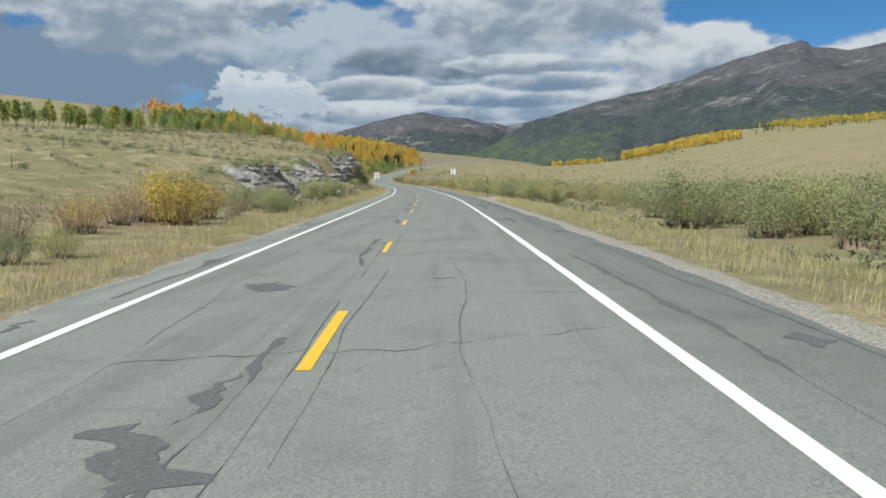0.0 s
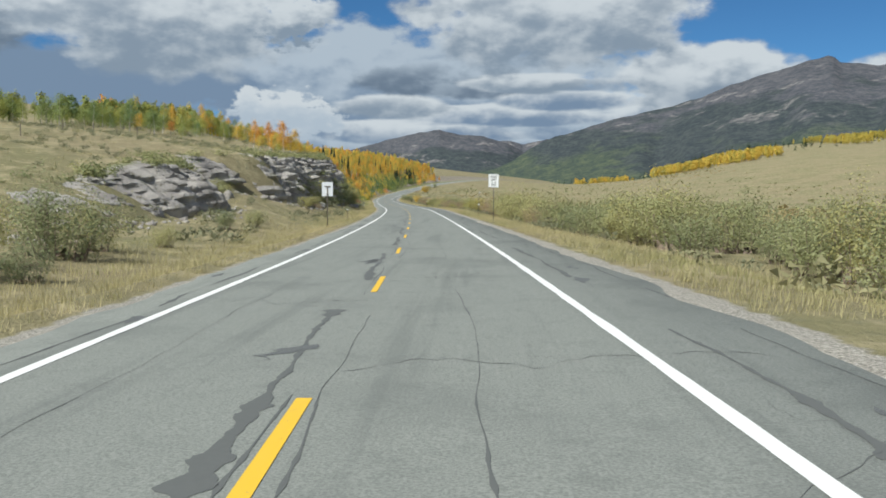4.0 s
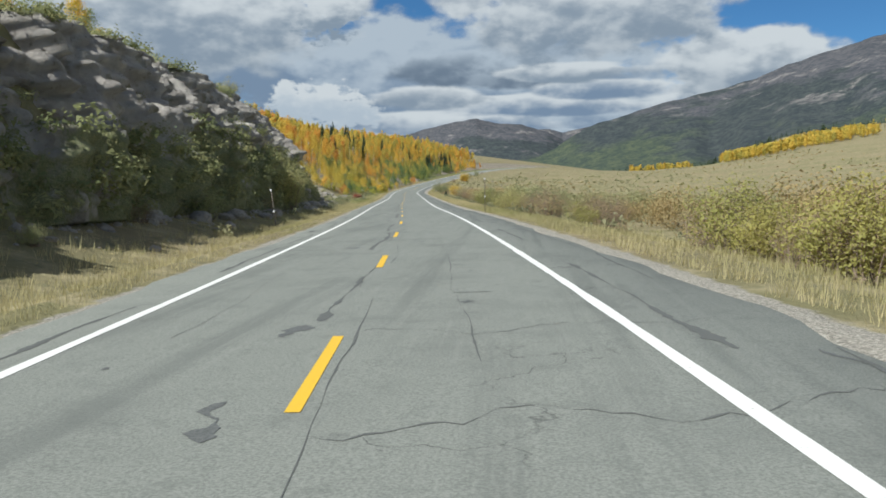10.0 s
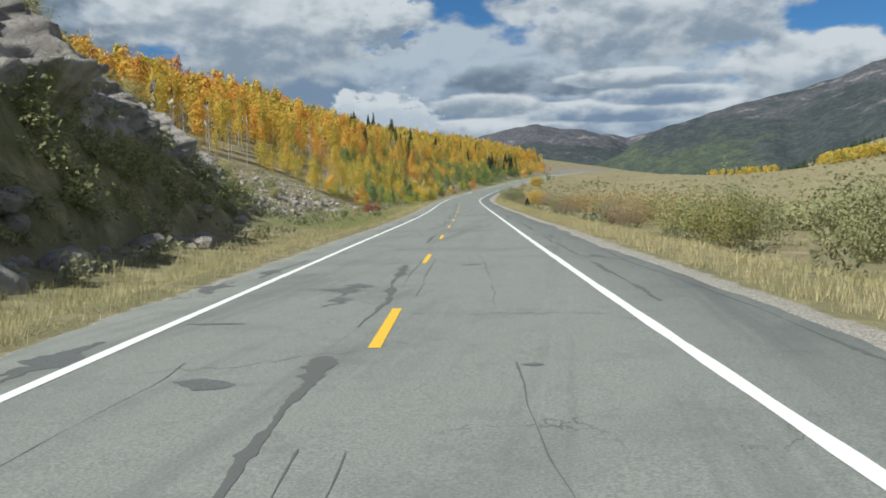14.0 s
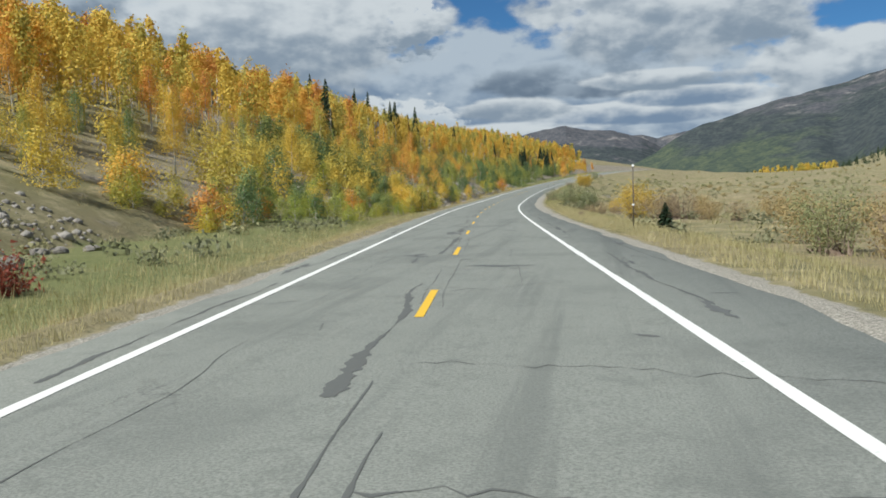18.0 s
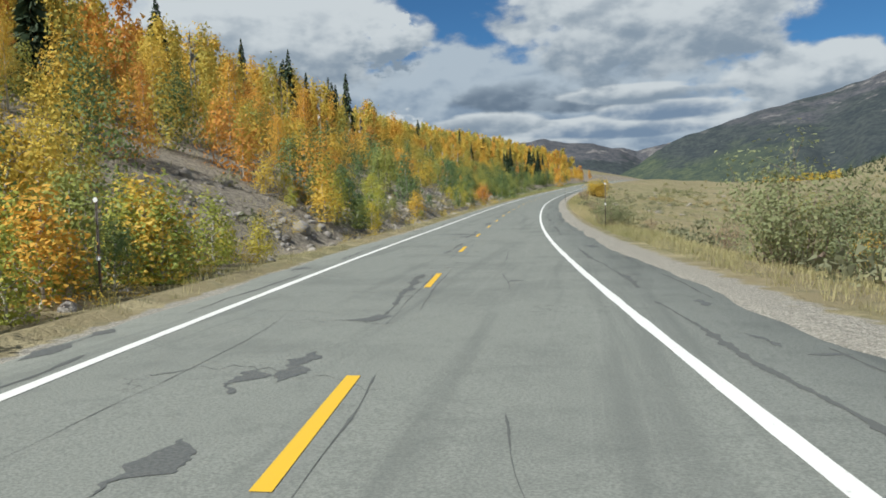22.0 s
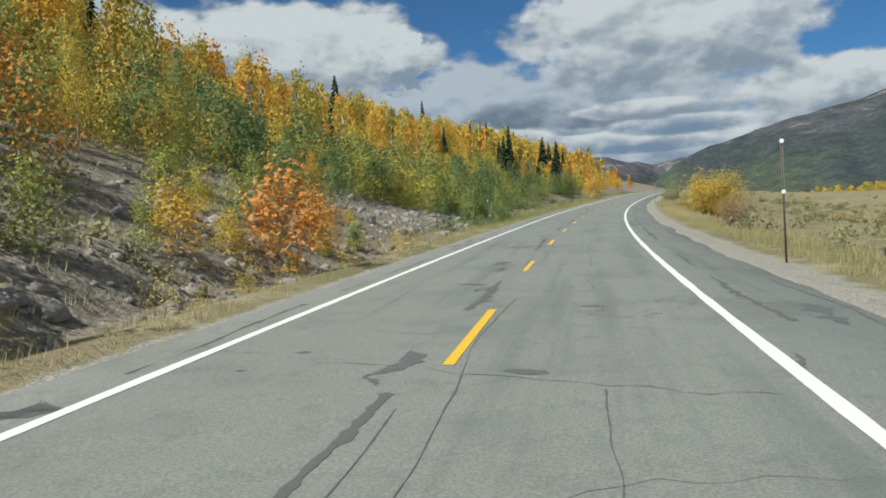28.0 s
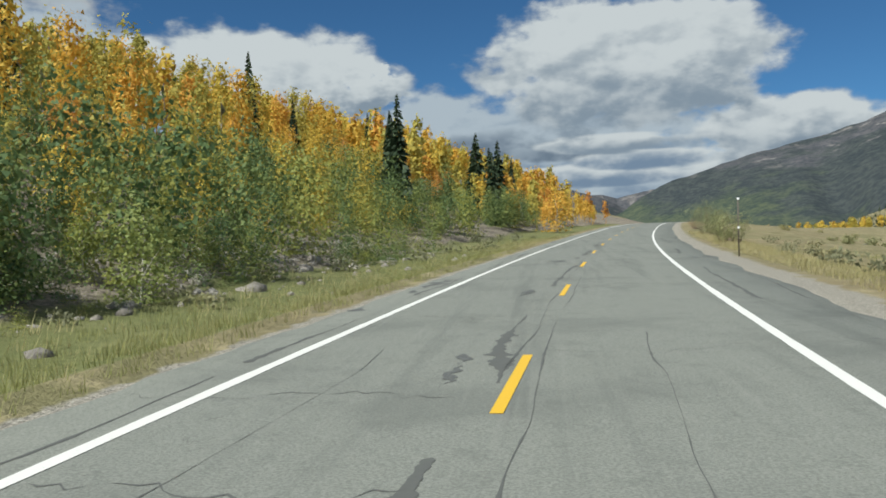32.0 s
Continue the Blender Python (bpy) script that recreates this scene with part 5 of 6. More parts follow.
def far_woods():
    rng = np.random.RandomState(3)
    kinds = [far_aspen(100 + k) for k in range(5)]
    y = rng.uniform(318, 900, 1900)
    foot = np.interp(y, V_LEFT, FOOT)
    deep = rng.uniform(0, 1, 1900) ** 0.9 * 70
    d = foot + 16 + 8 * (1 - ramp01(y, 382, 402)) + deep
    s = rng.uniform(0.75, 1.15, 1900)
    edge = (deep < 20) & (y < 740)
    fine = [far_aspen(170 + k, 620, 0.19) for k in range(5)]
    scatter("aspen_wood_edge", fine, rows_at(y[edge], -d[edge], s[edge], s[edge] * 1.05, rng), FAR_GOLD, "golden autumn aspens at the edge of the wood", "wood",
            np.clip(rng.uniform(0, 1, edge.sum()) - 0.25 * ramp01(y[edge], 470, 560), 0, 1))
    rest = ~edge & ~((y < 362) & (deep > 26))
    y, d, s = y[rest], d[rest], s[rest]
    scatter("aspen_wood", kinds, rows_at(y, -d, s, s * rng.uniform(0.9, 1.2, len(y)), rng), FAR_GOLD, "golden autumn aspen wood covering the hillside", "wood",
            np.clip(rng.uniform(0, 1, len(y)) - 0.25 * ramp01(y, 470, 560), 0, 1))
    bushy = [mesh_from("far_sapling", *aspen_meshes(130 + k, 3.4, 620, 0.10, 1.05, 0.03, 45)[1], FAR_GOLD) for k in range(4)]
    bushy2 = [mesh_from("far_sapling", *aspen_meshes(140 + k, 3.6, 620, 0.10, 1.15, 0.03, 45)[1], FAR_MIX) for k in range(4)]
    for name, kinds2, mat, n, label in (("golden_thicket", bushy, FAR_GOLD, 430, "dense yellow aspen thicket under the trees"),
                                        ("green_thicket", bushy2, FAR_MIX, 520, "dense green aspen thicket under the trees")):
        y = rng.uniform(400, 760 if name == "green_thicket" else 715, n)
        if name == "green_thicket":
            y = np.where(rng.uniform(0, 1, n) < 0.55, rng.uniform(570, 790, n), np.maximum(y, 452))
        foot = np.interp(y, V_LEFT, FOOT)
        bare = np.exp(-((y - 600) / 19) ** 2) + np.exp(-((y - 476) / 7) ** 2) + np.exp(-((y - 528) / 26) ** 2) + 0.5 * np.exp(-((y - 565) / 12) ** 2)
        d = foot + 1.0 + rng.uniform(0, 1, n) * 15 + 6.5 * np.minimum(bare, 1)
        d = d + (3.5 * (y > 605) if name == "golden_thicket" else 0)
        s = rng.uniform(0.6, 1.25, n) * np.where(y > 600, rng.uniform(0.7, 1.35, n), 1.0)
        scatter(name, kinds2, rows_at(y, -np.maximum(d, 9.5), s, s, rng), mat, label, "thicket",
                np.where((name == "golden_thicket") & ((y < 475) | (y > 600)), rng.uniform(0, 0.34, n), rng.uniform(0, 1, n)))
    herbs = [mesh_from("low_bush", *aspen_meshes(160 + k, 1.3, 300, 0.055, 0.75, 0.03, 40)[1], FAR_MIX) for k in range(4)]
    y = rng.uniform(622, 690, 540)
    y = y[fbm(y * 0.5, y * 0, 91, 3) + 0.3 * rng.normal(0, 1, 540) > 0.1]
    s = rng.uniform(0.25, 1.1, len(y)) ** 1.3 * np.where(np.abs(y - 620) < 8, 0.45, 1.0)
    scatter("green_undergrowth", herbs, rows_at(y, -(6.3 + 4.5 * (y > 638) + np.abs(rng.normal(0, 1, len(y))) * 2.8), s * 1.2, s, rng), FAR_MIX, "leafy green undergrowth beside the road", "undergrowth")
    y = rng.uniform(436, 600, 130)
    s = rng.uniform(0.2, 0.6, 130)
    scatter("yellow_undergrowth", herbs, rows_at(y, -(6.4 + np.abs(rng.normal(0, 1, 130)) * 2.0), s * 1.2, s, rng), FAR_GOLD, "low yellow-green growth on the stony bank", "undergrowth", rng.uniform(0, 0.4, 130))
    y = rng.uniform(160, 330, 260)
    t = (y - 205) / 112
    u = -80 + 46 * t - rng.uniform(0, 22, 260)
    s = rng.uniform(0.45, 0.75, 260)
    scatter("ridge_wood", kinds, rows_at(y, u, s * 1.2, s, rng), FAR_MIX, "mixed green and yellow aspen wood on the grassy ridge", "wood", np.clip(rng.uniform(0.35, 1.1, 260) + 0.3 * (t > 0.7), 0, 1))
    poles = []
    for k in range(3):
        r2 = np.random.RandomState(150 + k)
        limbs = [tube([(0, 0, -0.3), (0.1, 0.05, 4), (0.05, 0, 8.5)], [0.08, 0.06, 0.015], 4)]
        for q in range(7):
            a, z = r2.uniform(0, 6.28), r2.uniform(3.5, 8)
            limbs.append(tube([(0.06, 0, z), (0.5 * math.cos(a), 0.5 * math.sin(a), z + 0.5)], [0.02, 0.006], 4))
        poles.append(mesh_from("bare_aspen", *welded(limbs), ASPEN_BARK))
    y = rng.uniform(330, 700, 200)
    d = np.interp(y, V_LEFT, FOOT) + 13 + rng.uniform(0, 1, 200) * 45
    s = rng.uniform(0.6, 0.95, 200)
    scatter("bare_aspens", poles, rows_at(y, -d, s, s, rng), ASPEN_BARK, "leafless pale aspen trunks among the golden trees", "trees")
    y = rng.uniform(745, 840, 110)
    s = rng.uniform(0.35, 0.8, 110)
    scatter("roadside_wood", kinds, rows_at(y, -(12 + rng.uniform(0, 18, 110)), s, s, rng), FAR_GOLD, "mixed aspen wood by the far bend", "wood")
    low = [far_aspen(120 + k, 110, 0.7) for k in range(4)]
    # groves across the valley
    ys, us = [], []
    for y0, y1, u0, u1, n in ((1035, 1190, 185, 335, 620), (1150, 1560, 430, 760, 900), (1300, 1700, 60, 160, 150)):
        t = rng.uniform(0, 1, n)
        us.append(u0 + (u1 - u0) * t)
        ys.append(y0 + (y1 - y0) * rng.uniform(0, 1, n))
    ys, us = np.concatenate(ys), np.concatenate(us)
    stand = fbm(ys * 0.03, us * 0.03, 61, 3) > -0.12
    ys, us = ys[stand], us[stand]
    s = rng.uniform(0.8, 1.35, len(ys))
    scatter("valley_grove", low, rows_at(ys, us, s * 1.3, s, rng), FAR_GOLD, "yellow aspen groves across the valley", "wood", np.where(us > 400, rng.uniform(0, 0.2, len(ys)), rng.uniform(0.0, 0.42, len(ys))))
    dark = []
    for k in range(3):
        tr, cr = spruce_meshes(40 + k, 12.0, 2.2, 5)
        dark.append(mesh_from("far_spruce", *tri_faces(cr), FAR_GREEN))
    n = 1700
    us = rng.uniform(60, 1500, n)
    ys = 1130 + rng.uniform(0, 1, n) ** 0.7 * 900 + np.abs(us - 400) * 0.1
    s = rng.uniform(0.7, 1.3, n)
    scatter("valley_forest", dark, rows_at(ys, us, s, s, rng), FAR_GREEN, "dark conifer forest below the mountain", "wood")


far_woods()


# ---- grass, sagebrush ----
def grass_meshes():
    out = []
    for k in range(4):
        rng = np.random.RandomState(60 + k)
        vs, fs = [], []
        for b in range(8):
            a, l = rng.uniform(0, 6.28), rng.uniform(0.55, 1.15)
            o = np.array([rng.normal(0, 0.3), rng.normal(0, 0.3), -0.05])
            w = 0.018 * np.array([-math.sin(a), math.cos(a), 0])
            tip = o + np.array([math.cos(a) * 0.28 * l, math.sin(a) * 0.28 * l, l])
            vs += [o - w, o + w, tip]
            fs.append((3 * b, 3 * b + 1, 3 * b + 2))
        out.append(mesh_from("grass_tuft", np.array(vs), np.array(fs), GRASS_BLADE))
    return out


VERGE = mat_tint_leaf("dry_verge_grass", ((0, (0.29, 0.31, 0.11)), (0.35, (0.42, 0.38, 0.19)), (1, (0.60, 0.51, 0.29))), 0.4)
SAGE = mat_tint_leaf("sage_clumps", ((0, (0.16, 0.17, 0.10)), (0.6, (0.26, 0.26, 0.155)), (1, (0.36, 0.33, 0.17))), 0.3)


SHRUBBERY = mat_tint_leaf("valley_scrub", ((0, (0.30, 0.32, 0.17)), (0.5, (0.39, 0.36, 0.18)), (1, (0.45, 0.31, 0.15))), 0.4)


def make_grass():
    rng = np.random.RandomState(5)
    tufts = grass_meshes()
    for name, sign, lo in (("verge_grass", -1, 5.15), ("meadow_edge_grass", 1, 6.25)):
        n = 26000
        y = rng.uniform(-6, 720, n)
        u = sign * (lo + np.abs(rng.normal(0, 1, n)) * 2.6)
        u = u + (sign > 0) * 0.8 * ramp01(y, 410, 450)
        keep = ~((sign > 0) & (y > 68) & (y < 88) & (u < 11)) & ~((sign < 0) & (y > 436) & (y < 600) & (rng.uniform(0, 1, n) < 0.8))
        y, u = y[keep], u[keep]
        tall = rng.uniform(0.12, 0.36, len(y))
        tint = np.clip(0.55 + 0.35 * fbm(y * 0.08, u * 0.3, 31, 3) + rng.normal(0, 0.15, len(y)) - (sign < 0) * 0.45 * (ramp01(y, 590, 620) + ramp01(y, 320, 340) * (1 - ramp01(y, 415, 435)) * ramp01(-u, 6.2, 7.5)), 0, 1)
        scatter(name, tufts, rows_at(y, u, 0.25 + tall * 0.6, tall, rng), VERGE, "tall dry straw-coloured grass on the verge", "grass", tint)
    n = 20000
    y = rng.uniform(0, 700, n)
    side = rng.uniform(0, 1, n) < 0.55
    u = np.where(side, 9 + rng.uniform(0, 1, n) ** 1.6 * 60, -(8 + rng.uniform(0, 1, n) ** 1.5 * 50))
    keep = ~((u < 0) & (y > 300) & (u < -22 - 12 * (y < 395))) & ~((u < 0) & (y > 135) & (y < 300) & (y < 236) & (-u > np.interp(y, V_LEFT, FOOT) - 0.5) & (-u < np.interp(y, V_LEFT, FOOT) + 6))
    y, u = y[keep], u[keep]
    tall = rng.uniform(0.18, 0.42, len(y))
    tint = np.clip(0.4 + 0.4 * fbm(y * 0.06, u * 0.06, 33, 3) + rng.normal(0, 0.2, len(y)), 0, 1)
    scatter("meadow_grass", tufts, rows_at(y, u, 0.4 + tall, tall, rng), VERGE, "sparse autumn meadow grass", "grass", tint)
    clumps = []
    bushes = [mesh_from("valley_bush", *shrub_meshes(200 + k, 1.8, 1.5, 150, 0.25, 14)[1], SHRUBBERY) for k in range(4)]
    n = 2600
    y = rng.uniform(-5, 1000, n)
    u = 24 + rng.uniform(0, 1, n) ** 1.3 * 230
    w = np.clip(0.5 + 0.6 * fbm(y * 0.02, u * 0.02, 37, 3), 0, 1) > rng.uniform(0, 1, n)
    y, u = np.concatenate([y[w], rng.uniform(50, 340, 420)]), np.concatenate([u[w], 22 + rng.uniform(0, 1, 420) ** 1.4 * 60])
    s = rng.uniform(0.35, 1.0, len(y)) * np.where(y > 440, 0.6, 1.0)
    tint = np.clip(0.45 + 0.5 * fbm(y * 0.015, u * 0.015, 39, 2), 0, 1)
    scatter("valley_shrubs", bushes, rows_at(y, u, s * 1.3, s, rng), SHRUBBERY, "low willow scrub across the valley floor", "scrub", tint)
    outer = [mesh_from("meadow_willow", *shrub_meshes(30 + k, 2.5, 1.5, 1700, 0.07, 24)[1], SHRUBBERY) for k in range(4)]
    far = np.array(OUTER)
    scatter("meadow_willows", outer, rows_at(far[:, 0], far[:, 1], far[:, 2], far[:, 3], rng), SHRUBBERY, "grey-green and rusty willow scrub in the damp meadow", "scrub", far[:, 4])
    for k in range(4):
        r2 = np.random.RandomState(80 + k)
        c = r2.normal(0, 1, (75, 3)) * [0.3, 0.3, 0.15] + [0, 0, 0.25]
        c[:, 2] = np.abs(c[:, 2])
        clumps.append(mesh_from("sage_clump", *as_tris(leaf_quads(c, 0.09, r2, 0.5, 2.0)), SAGE))
    n = 3000
    y = rng.uniform(-5, 720, n)
    side = rng.uniform(0, 1, n) < 0.45
    u = np.where(side, 9 + rng.uniform(0, 1, n) ** 1.3 * 90, -(8 + rng.uniform(0, 1, n) ** 1.3 * 80))
    y, u = np.concatenate([y, rng.uniform(70, 225, 1300)]), np.concatenate([u, -(14 + rng.uniform(0, 1, 1300) * 70)])
    keep = ~((u < -24 - 12 * (y < 395)) & (y > 310))
    y, u = y[keep], u[keep]
    s = rng.uniform(0.5, 1.5, len(y)) * np.where((y < 225) & (u < -14), 0.6, 1.0)
    scatter("sagebrush", clumps, rows_at(y, u, s, s, rng), SAGE, "grey-green sagebrush clumps dotting the slopes", "sagebrush")


make_grass()


def make_face_growth():
    """Low brush and grass that grow on the ledges and the foot of the rock cut."""
    rng = np.random.RandomState(41)
    brush = []
    for k in range(4):
        r2 = np.random.RandomState(90 + k)
        c = r2.normal(0, 1, (110, 3)) * [0.34, 0.34, 0.2] + [0, 0, 0.3]
        c[:, 2] = np.abs(c[:, 2])
        brush.append(mesh_from("brush_clump", *as_tris(leaf_quads(c, 0.085, r2, 0.5, 2.0, 0.8 * unit(c))), BRUSH))
    p = FACE_SPOTS[0]
    s = rng.uniform(0.5, 1.3, len(p))
    places = np.stack([p[:, 0] + 0.1, p[:, 1], p[:, 2] - 0.08, rng.uniform(0, 6.28, len(p)), s * 1.2, s], -1)
    scatter("ledge_brush", brush, places, BRUSH, "dark green brush growing on the rocky ledges", "brush")


BRUSH = mat_tint_leaf("ledge_brush_leaves", ((0, (0.18, 0.21, 0.095)), (0.6, (0.31, 0.32, 0.145)), (1, (0.47, 0.44, 0.22))), 0.45)
make_face_growth()


# ---- signs and posts ----
SIGN_WHITE = mat_plain("white_sign_sheet", (0.80, 0.80, 0.78), 0.45, 0.0, 0.05)
SIGN_BLACK = mat_plain("black_sign_print", (0.02, 0.02, 0.02), 0.5)
SIGN_BACK = mat_plain("bare_aluminium", (0.72, 0.73, 0.74), 0.5, 0.2, 0.1)
STEEL = mat_plain("weathered_steel", (0.22, 0.20, 0.18), 0.6, 0.6)
POST_BROWN = mat_plain("rusty_steel_post", (0.21, 0.18, 0.15), 0.75, 0.2)
POST_GREEN = mat_plain("green_painted_steel", (0.02, 0.075, 0.05), 0.5, 0.1)
REFLECT_WHITE = mat_plain("white_reflector", (0.85, 0.85, 0.85), 0.25, 0.0, 0.05)
REFLECT_YELLOW = mat_plain("yellow_reflector", (0.75, 0.50, 0.02), 0.3, 0.0, 0.05)
FENCE_WOOD = mat_bark("grey_fence_wood", (0.20, 0.17, 0.14), (0.09, 0.075, 0.06))


def box(x0, x1, y0, y1, z0, z1):
    v = np.array([(x, y, z) for x in (x0, x1) for y in (y0, y1) for z in (z0, z1)])
    f = np.array([(0, 1, 3, 2), (4, 6, 7, 5), (0, 4, 5, 1), (2, 3, 7, 6), (0, 2, 6, 4), (1, 5, 7, 3)])
    return v, f


def plate(w, h, r, y, thick, z):
    """A plate with rounded corners that faces along -y, its middle at height z."""
    ring = []
    for cx, cz, a0 in ((w / 2 - r, h / 2 - r, 0), (-w / 2 + r, h / 2 - r, 90), (-w / 2 + r, -h / 2 + r, 180), (w / 2 - r, -h / 2 + r, 270)):
        for k in range(5):
            a = radians(a0 + 22.5 * k)
            ring.append((cx + r * math.cos(a), cz + r * math.sin(a)))
    n = len(ring)
    v = [(x, y, z + q) for x, q in ring] + [(x, y + thick, z + q) for x, q in ring]
    f = [tuple(range(n))[::-1], tuple(range(n, 2 * n))] + [(k, (k + 1) % n, n + (k + 1) % n, n + k) for k in range(n)]
    return v, f


def u_channel(tall, w=0.06):
    return joined([box(-w / 2, w / 2, 0, 0.008, -0.4, tall), box(-w / 2, -w / 2 + 0.008, -0.025, 0, -0.4, tall), box(w / 2 - 0.008, w / 2, -0.025, 0, -0.4, tall)])


def lettering(text, height, z, parent, y):
    cu = bpy.data.curves.new("letters", "FONT")
    cu.body, cu.size, cu.align_x, cu.extrude = text, height * 1.38, "CENTER", 0.0006
    cu.offset = 0.004
    tmp = new("letters", cu)
    bpy.context.view_layer.update()
    me = bpy.data.meshes.new_from_object(tmp.evaluated_get(bpy.context.evaluated_depsgraph_get()))
    bpy.data.objects.remove(tmp)
    me.materials.clear()
    me.materials.append(SIGN_BLACK)
    child("lettering", me, parent, Matrix.Translation((0, y, z)) @ Matrix.Rotation(radians(90), 4, "X") @ Matrix.Diagonal((0.86, 1, 1, 1)), "black lettering")


def make_speed_sign():
    p = spot(143.5, 6.82)
    root = tagged(new("speed_limit_sign"), "white speed limit sign on a slim steel post in the grass", "road sign")
    root.matrix_basis = Matrix.Translation(p) @ Matrix.Rotation(radians(2.5), 4, "Z")
    base = p.z - float(road_z(143.5))
    lo, hi = 2.90 - base, 3.99 - base
    mid = (lo + hi) / 2
    child("post", mesh_from("post", *u_channel(hi - 0.1), STEEL), root)
    child("panel", mesh_from("panel", *plate(0.85, 1.09, 0.06, -0.03, 0.004, mid), SIGN_WHITE), root)
    ring_o, fo = plate(0.81, 1.05, 0.05, -0.0315, 0.001, mid)
    ring_i, fi = plate(0.775, 1.015, 0.04, -0.0315, 0.001, mid)
    n = 20
    verts = ring_o[:n] + ring_i[:n]
    child("border", mesh_from("border", verts, [(k, (k + 1) % n, n + (k + 1) % n, n + k) for k in range(n)], SIGN_BLACK), root, label="thin black border")
    lettering("SPEED", 0.17, mid + 0.245, root, -0.0325)
    lettering("LIMIT", 0.17, mid + 0.0, root, -0.0325)
    lettering("60", 0.33, mid - 0.42, root, -0.0325)


make_speed_sign()


def make_sign_back():
    p = spot(139.3, -6.3)
    root = tagged(new("road_sign"), "pale bare back of a road sign on a steel post", "road sign")
    root.matrix_basis = Matrix.Translation(p) @ Matrix.Rotation(radians(3), 4, "Z")
    base = p.z - float(road_z(139.3))
    lo, hi = 2.08 - base, 3.16 - base
    child("post", mesh_from("post", *u_channel(hi - 0.30, 0.07), POST_BROWN), root)
    child("panel", mesh_from("panel", *plate(0.84, 1.08, 0.05, 0.02, 0.004, (lo + hi) / 2), SIGN_BACK), root)
    child("brace", mesh_from("brace", *box(-0.21, 0.21, -0.03, 0.015, hi - 0.36, hi - 0.29), POST_BROWN), root, label="dark steel cross brace")
    child("bracket", mesh_from("bracket", *box(-0.06, 0.06, -0.045, 0.018, lo + 0.1, lo + 0.2), POST_BROWN), root)


make_sign_back()


def disc(r, y, z, thick=0.015, n=12):
    a = np.arange(n) * 2 * math.pi / n
    v = [(r * math.cos(t), y, z + r * math.sin(t)) for t in a] + [(r * math.cos(t), y - thick, z + r * math.sin(t)) for t in a]
    f = [tuple(range(n)), tuple(range(n, 2 * n))[::-1]] + [(k, n + k, n + (k + 1) % n, (k + 1) % n) for k in range(n)]
    return v, f


def make_marker(y, u, top, lamps, post_mat, lamp_mat, label, tilt=0.0, r=0.055):
    p = spot(y, u)
    root = tagged(new("marker_post"), label, "marker post", "roadside marker posts")
    root.matrix_basis = Matrix.Translation(p) @ Matrix.Rotation(radians(tilt), 4, "Y")
    tall = top - (p.z - float(road_z(y)))
    child("post", mesh_from("post", *u_channel(tall, 0.05), post_mat), root)
    for q in lamps:
        child("reflector", mesh_from("reflector", *disc(r, -0.03, tall - q), lamp_mat), root)


make_marker(80, 6.75, 2.62, (0.06, 0.18, 0.30, 1.30, 1.42, 1.54), POST_GREEN, REFLECT_YELLOW, "tall green marker post with yellow reflectors on the gravel verge", 0, 0.05)
for y, u, top, tilt in ((163.5, 7.2, 2.68, 2), (253.5, 5.85, 2.6, -1), (493, 7.4, 2.6, 0.5), (580, 6.45, 3.0, -0.5), (670, 6.5, 2.5, 0.5)):
    make_marker(y, u, top, (0.05, 1.3), POST_BROWN, REFLECT_WHITE, "tall rusty marker post with white reflectors in the grass", tilt)
make_marker(401, 7.9, 2.95, (0.05, 1.9), POST_BROWN, REFLECT_WHITE, "tall rusty marker post with white reflectors in the grass")
for y, u, top, tilt in ((529, -7.0, 2.4, -2), (243, -7.4, 1.85, -7), (353, -8.0, 1.6, -4), (457, -7.1, 2.1, 0), (626.6, -7.3, 1.85, -6)):
    make_marker(y, u, top, (0.05, 1.3), POST_BROWN, REFLECT_WHITE, "leaning rusty marker post with white reflectors on the verge", tilt)
for y, u, top in ((75, -7.3, 0.75), (158.5, -6.3, 0.85)):
    make_marker(y, u, top, (0.05,), POST_BROWN, REFLECT_WHITE, "short dark marker post with one white reflector", 3)


def make_fence():
    rng = random.Random(14)
    v, f = tube([(0, 0, -0.4), (0.02, 0, 0.6), (0, 0.02, 1.25)], [0.06, 0.055, 0.045], 7)
    me = mesh_from("fence_post", v, np.array(f), FENCE_WOOD)
    for k in range(16):
        y = 70 + k * 11
        p = spot(y, -31 - 0.05 * y + rng.uniform(-0.3, 0.3))
        ob = new("fence_post", me)
        ob.matrix_basis = turn(p.x, p.y, p.z, 1.0, rng=rng)
        tagged(ob, "grey weathered wooden fence post on the hillside", "fence post", "fence posts")


make_fence()


# ---- cracks and patches in the asphalt ----
CRACK = mat_plain("old_crack_filler", (0.118, 0.123, 0.116), 0.85, 0.0, 0.3)


def ribbon(points, widths, name, label, z=0.004, along=True):
    """A ragged flat strip over the road through the points (distance ahead, offset)."""
    p = np.asarray(points, float)
    half = np.asarray(widths)[:, None] / 2
    side = half * (np.array([[0.0, -1.0]]) if along else np.array([[1.0, 0.0]]))
    q = p[:, 0] * 7.0 + p[:, 1] * 9.0
    a, b = p + side * (1 + 0.45 * fbm(q, q * 0, 81, 3))[:, None], p - side * (1 + 0.45 * fbm(q + 50, q * 0, 83, 3))[:, None]
    v = np.stack([np.stack([road_x(q[:, 0]) + q[:, 1], q[:, 0], deck_z(q[:, 0], q[:, 1]) + z], -1) for q in (a, b)], 1).reshape(-1, 3)
    child(name, mesh_from(name, v, grid_faces(len(p), 2), PATCH if name == "patch" else CRACK), road, label=label)


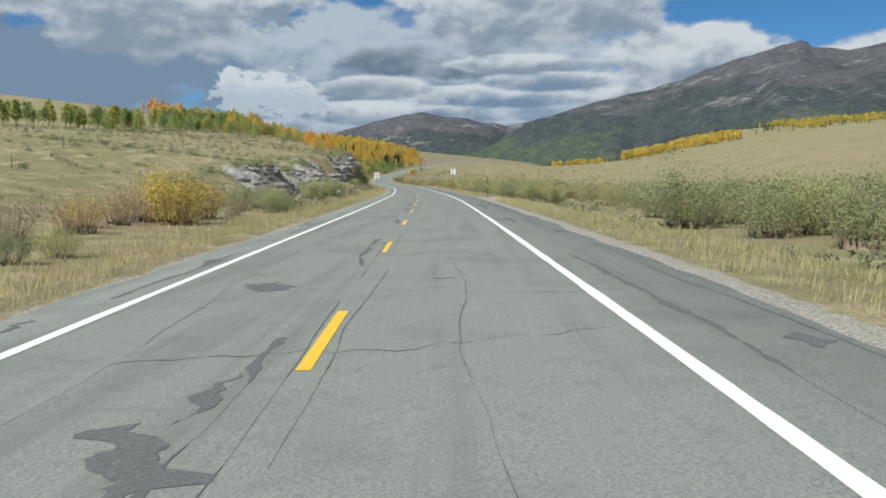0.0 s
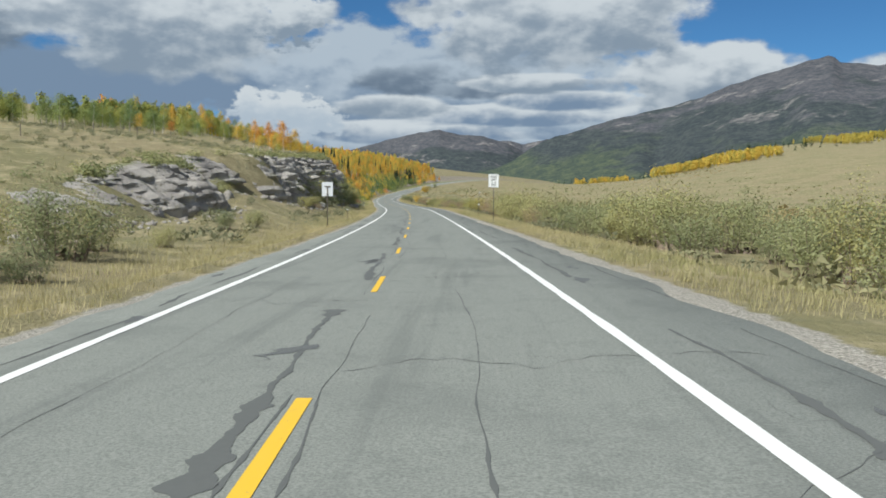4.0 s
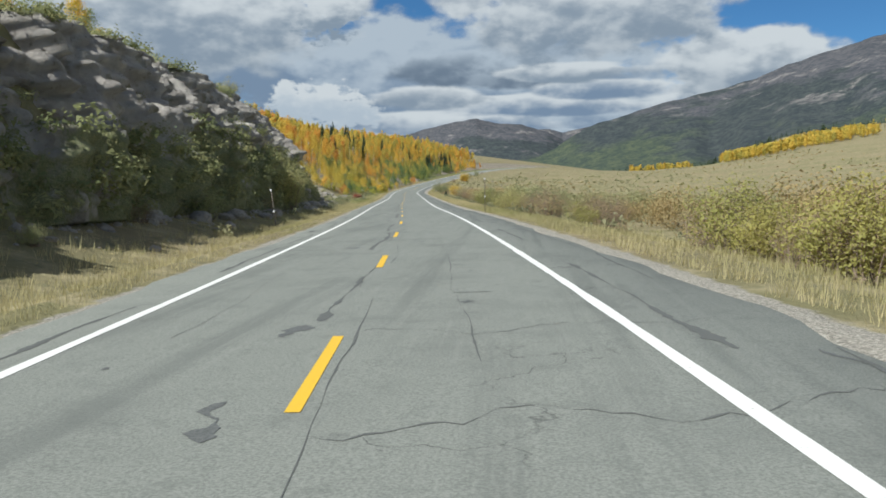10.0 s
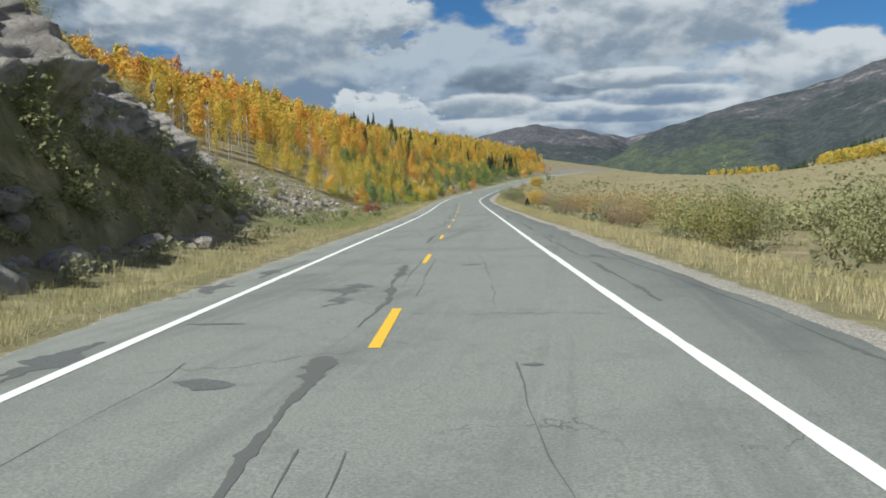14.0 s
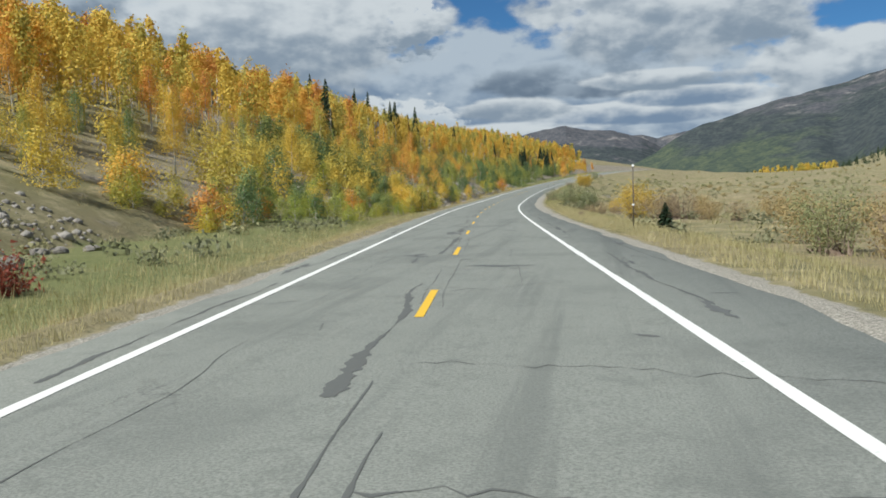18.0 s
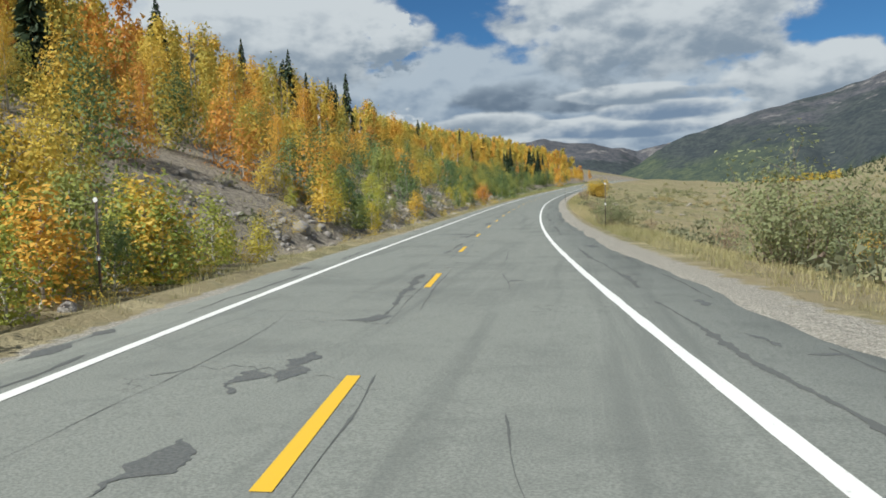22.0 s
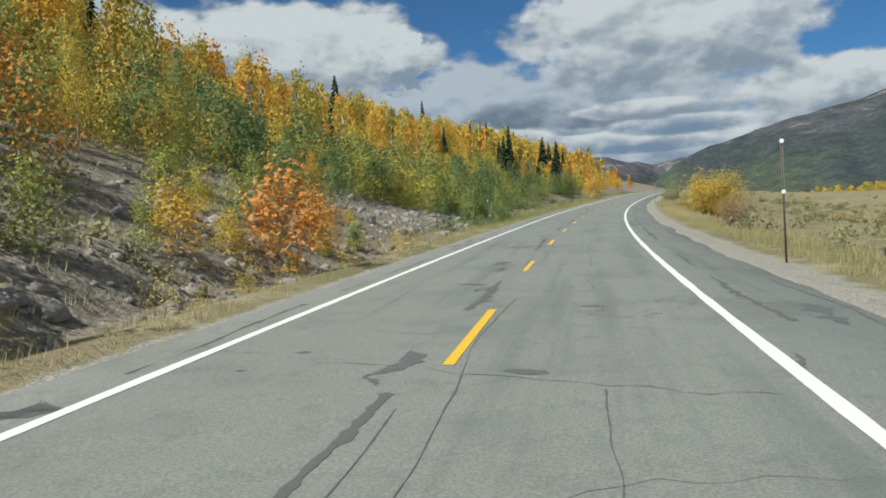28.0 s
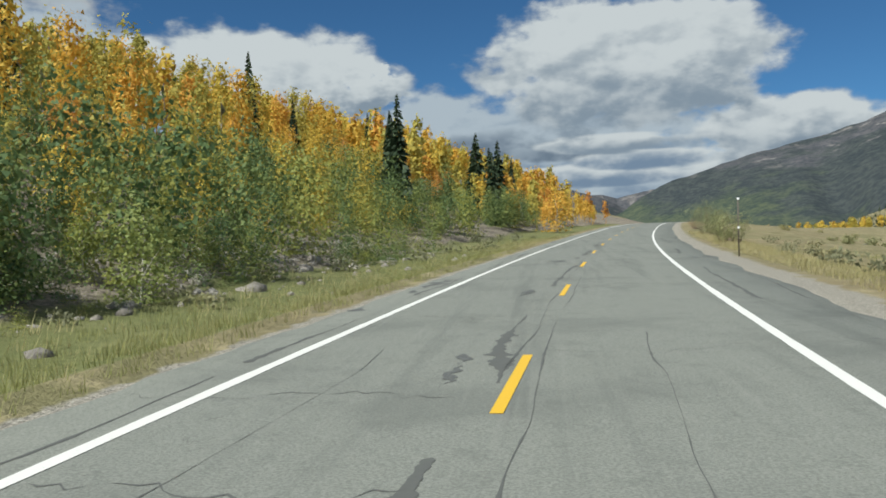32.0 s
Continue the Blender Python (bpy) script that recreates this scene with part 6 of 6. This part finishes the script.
def make_cracks():
    rng = np.random.RandomState(17)
    y = 2.0
    while y < 700:
        lane = rng.randint(0, 4)
        u0, u1 = ((-4.2, -0.3), (-3.9, 3.2), (0.2, 4.9), (-2.5, 0.4))[lane]
        n = 34
        u = np.linspace(u0, u1, n)
        yy = y + 0.22 * np.cumsum(rng.normal(0, 1, n)) / math.sqrt(n) * 3 + rng.uniform(-0.25, 0.25) * u
        w = np.clip(rng.uniform(0.008, 0.022) * (1 + 0.8 * rng.normal(0, 1, n)), 0.005, 0.09)
        w[0] = w[-1] = 0.004
        ribbon(np.stack([yy, u], -1), w, "crack", "sealed crack across the road", 0.004, False)
        y += rng.uniform(1.8, 6.0)
    # long seams: middle, wheel tracks, right shoulder
    for u_mid, wide, step, wander in ((-0.36, 0.24, 11, 0.16), (-0.12, 0.035, 12, 0.06), (0.24, 0.03, 14, 0.08), (1.62, 0.028, 22, 0.12), (4.25, 0.16, 15, 0.12), (5.25, 0.06, 20, 0.1), (-2.05, 0.014, 16, 0.2), (-3.62, 0.12, 10, 0.12)):
        y = rng.uniform(0, 5)
        while y < 700:
            L = rng.uniform(0.5, 1.0) * step
            n = int(L / 0.06) + 3
            yy = np.linspace(y, y + L, n)
            u = u_mid + wander * fbm(yy * 0.5, yy * 0, int(u_mid * 10) + 40, 4)
            w = np.clip(wide * (0.45 + 0.5 * fbm(yy * 0.9, yy * 0, 50, 3)) * np.exp(0.6 * fbm(yy * 11.0, yy * 0, 57, 3)), 0.004, 0.6)
            w[0] = w[-1] = 0.004
            ribbon(np.stack([yy, u], -1), w, "seam", "tarred seam along the road")
            y += L + rng.uniform(0.1, 1.0) * step * 0.9


make_cracks()


def make_patches():
    rng = np.random.RandomState(23)
    rows = []
    for k in range(100):
        rows.append((rng.uniform(2, 700), -0.55 - abs(rng.normal(0, 0.35)), rng.uniform(0.5, 2.2), rng.uniform(0.18, 0.75)))
    for k in range(70):
        rows.append((rng.uniform(2, 700), -3.85 + rng.normal(0, 0.22), rng.uniform(0.8, 3.5), rng.uniform(0.2, 0.6)))
    for k in range(80):
        rows.append((rng.uniform(2, 700), 4.75 + rng.normal(0, 0.4), rng.uniform(0.5, 2.5), rng.uniform(0.12, 0.45)))
    for k in range(40):
        rows.append((rng.uniform(2, 700), 1.6 + rng.normal(0, 0.7), rng.uniform(0.2, 0.7), rng.uniform(0.3, 0.9)))
    for k in range(110):
        rows.append((rng.uniform(2, 700), rng.choice([1.6, 1.6, -2.0, 4.6]) + rng.normal(0, 0.25), rng.uniform(0.07, 0.2), rng.uniform(0.3, 0.75)))
    for y, u, L, w in rows:
        n = int(L / 0.035) + 12
        yy = np.linspace(-L / 2, L / 2, n) + y
        ends = np.clip(1 - np.abs(np.linspace(-1, 1, n)) ** 3, 0.0, 1)
        half = ends * w * np.clip(0.55 + 0.8 * fbm(yy * 3.5, yy * 0 + u * 5, 61, 5), 0.05, 2)
        half = np.clip(half, 0.004, None)
        uu = u + 0.5 * w * fbm(yy * 4.5, yy * 0 + u * 3, 71, 4)
        uu = np.where(u > 4, np.clip(uu, 4.25, 5.3), np.clip(uu, -4.15, 5.3))
        ribbon(np.stack([yy, uu], -1), half, "patch", "dark tar patch", 0.0045)


make_patches()
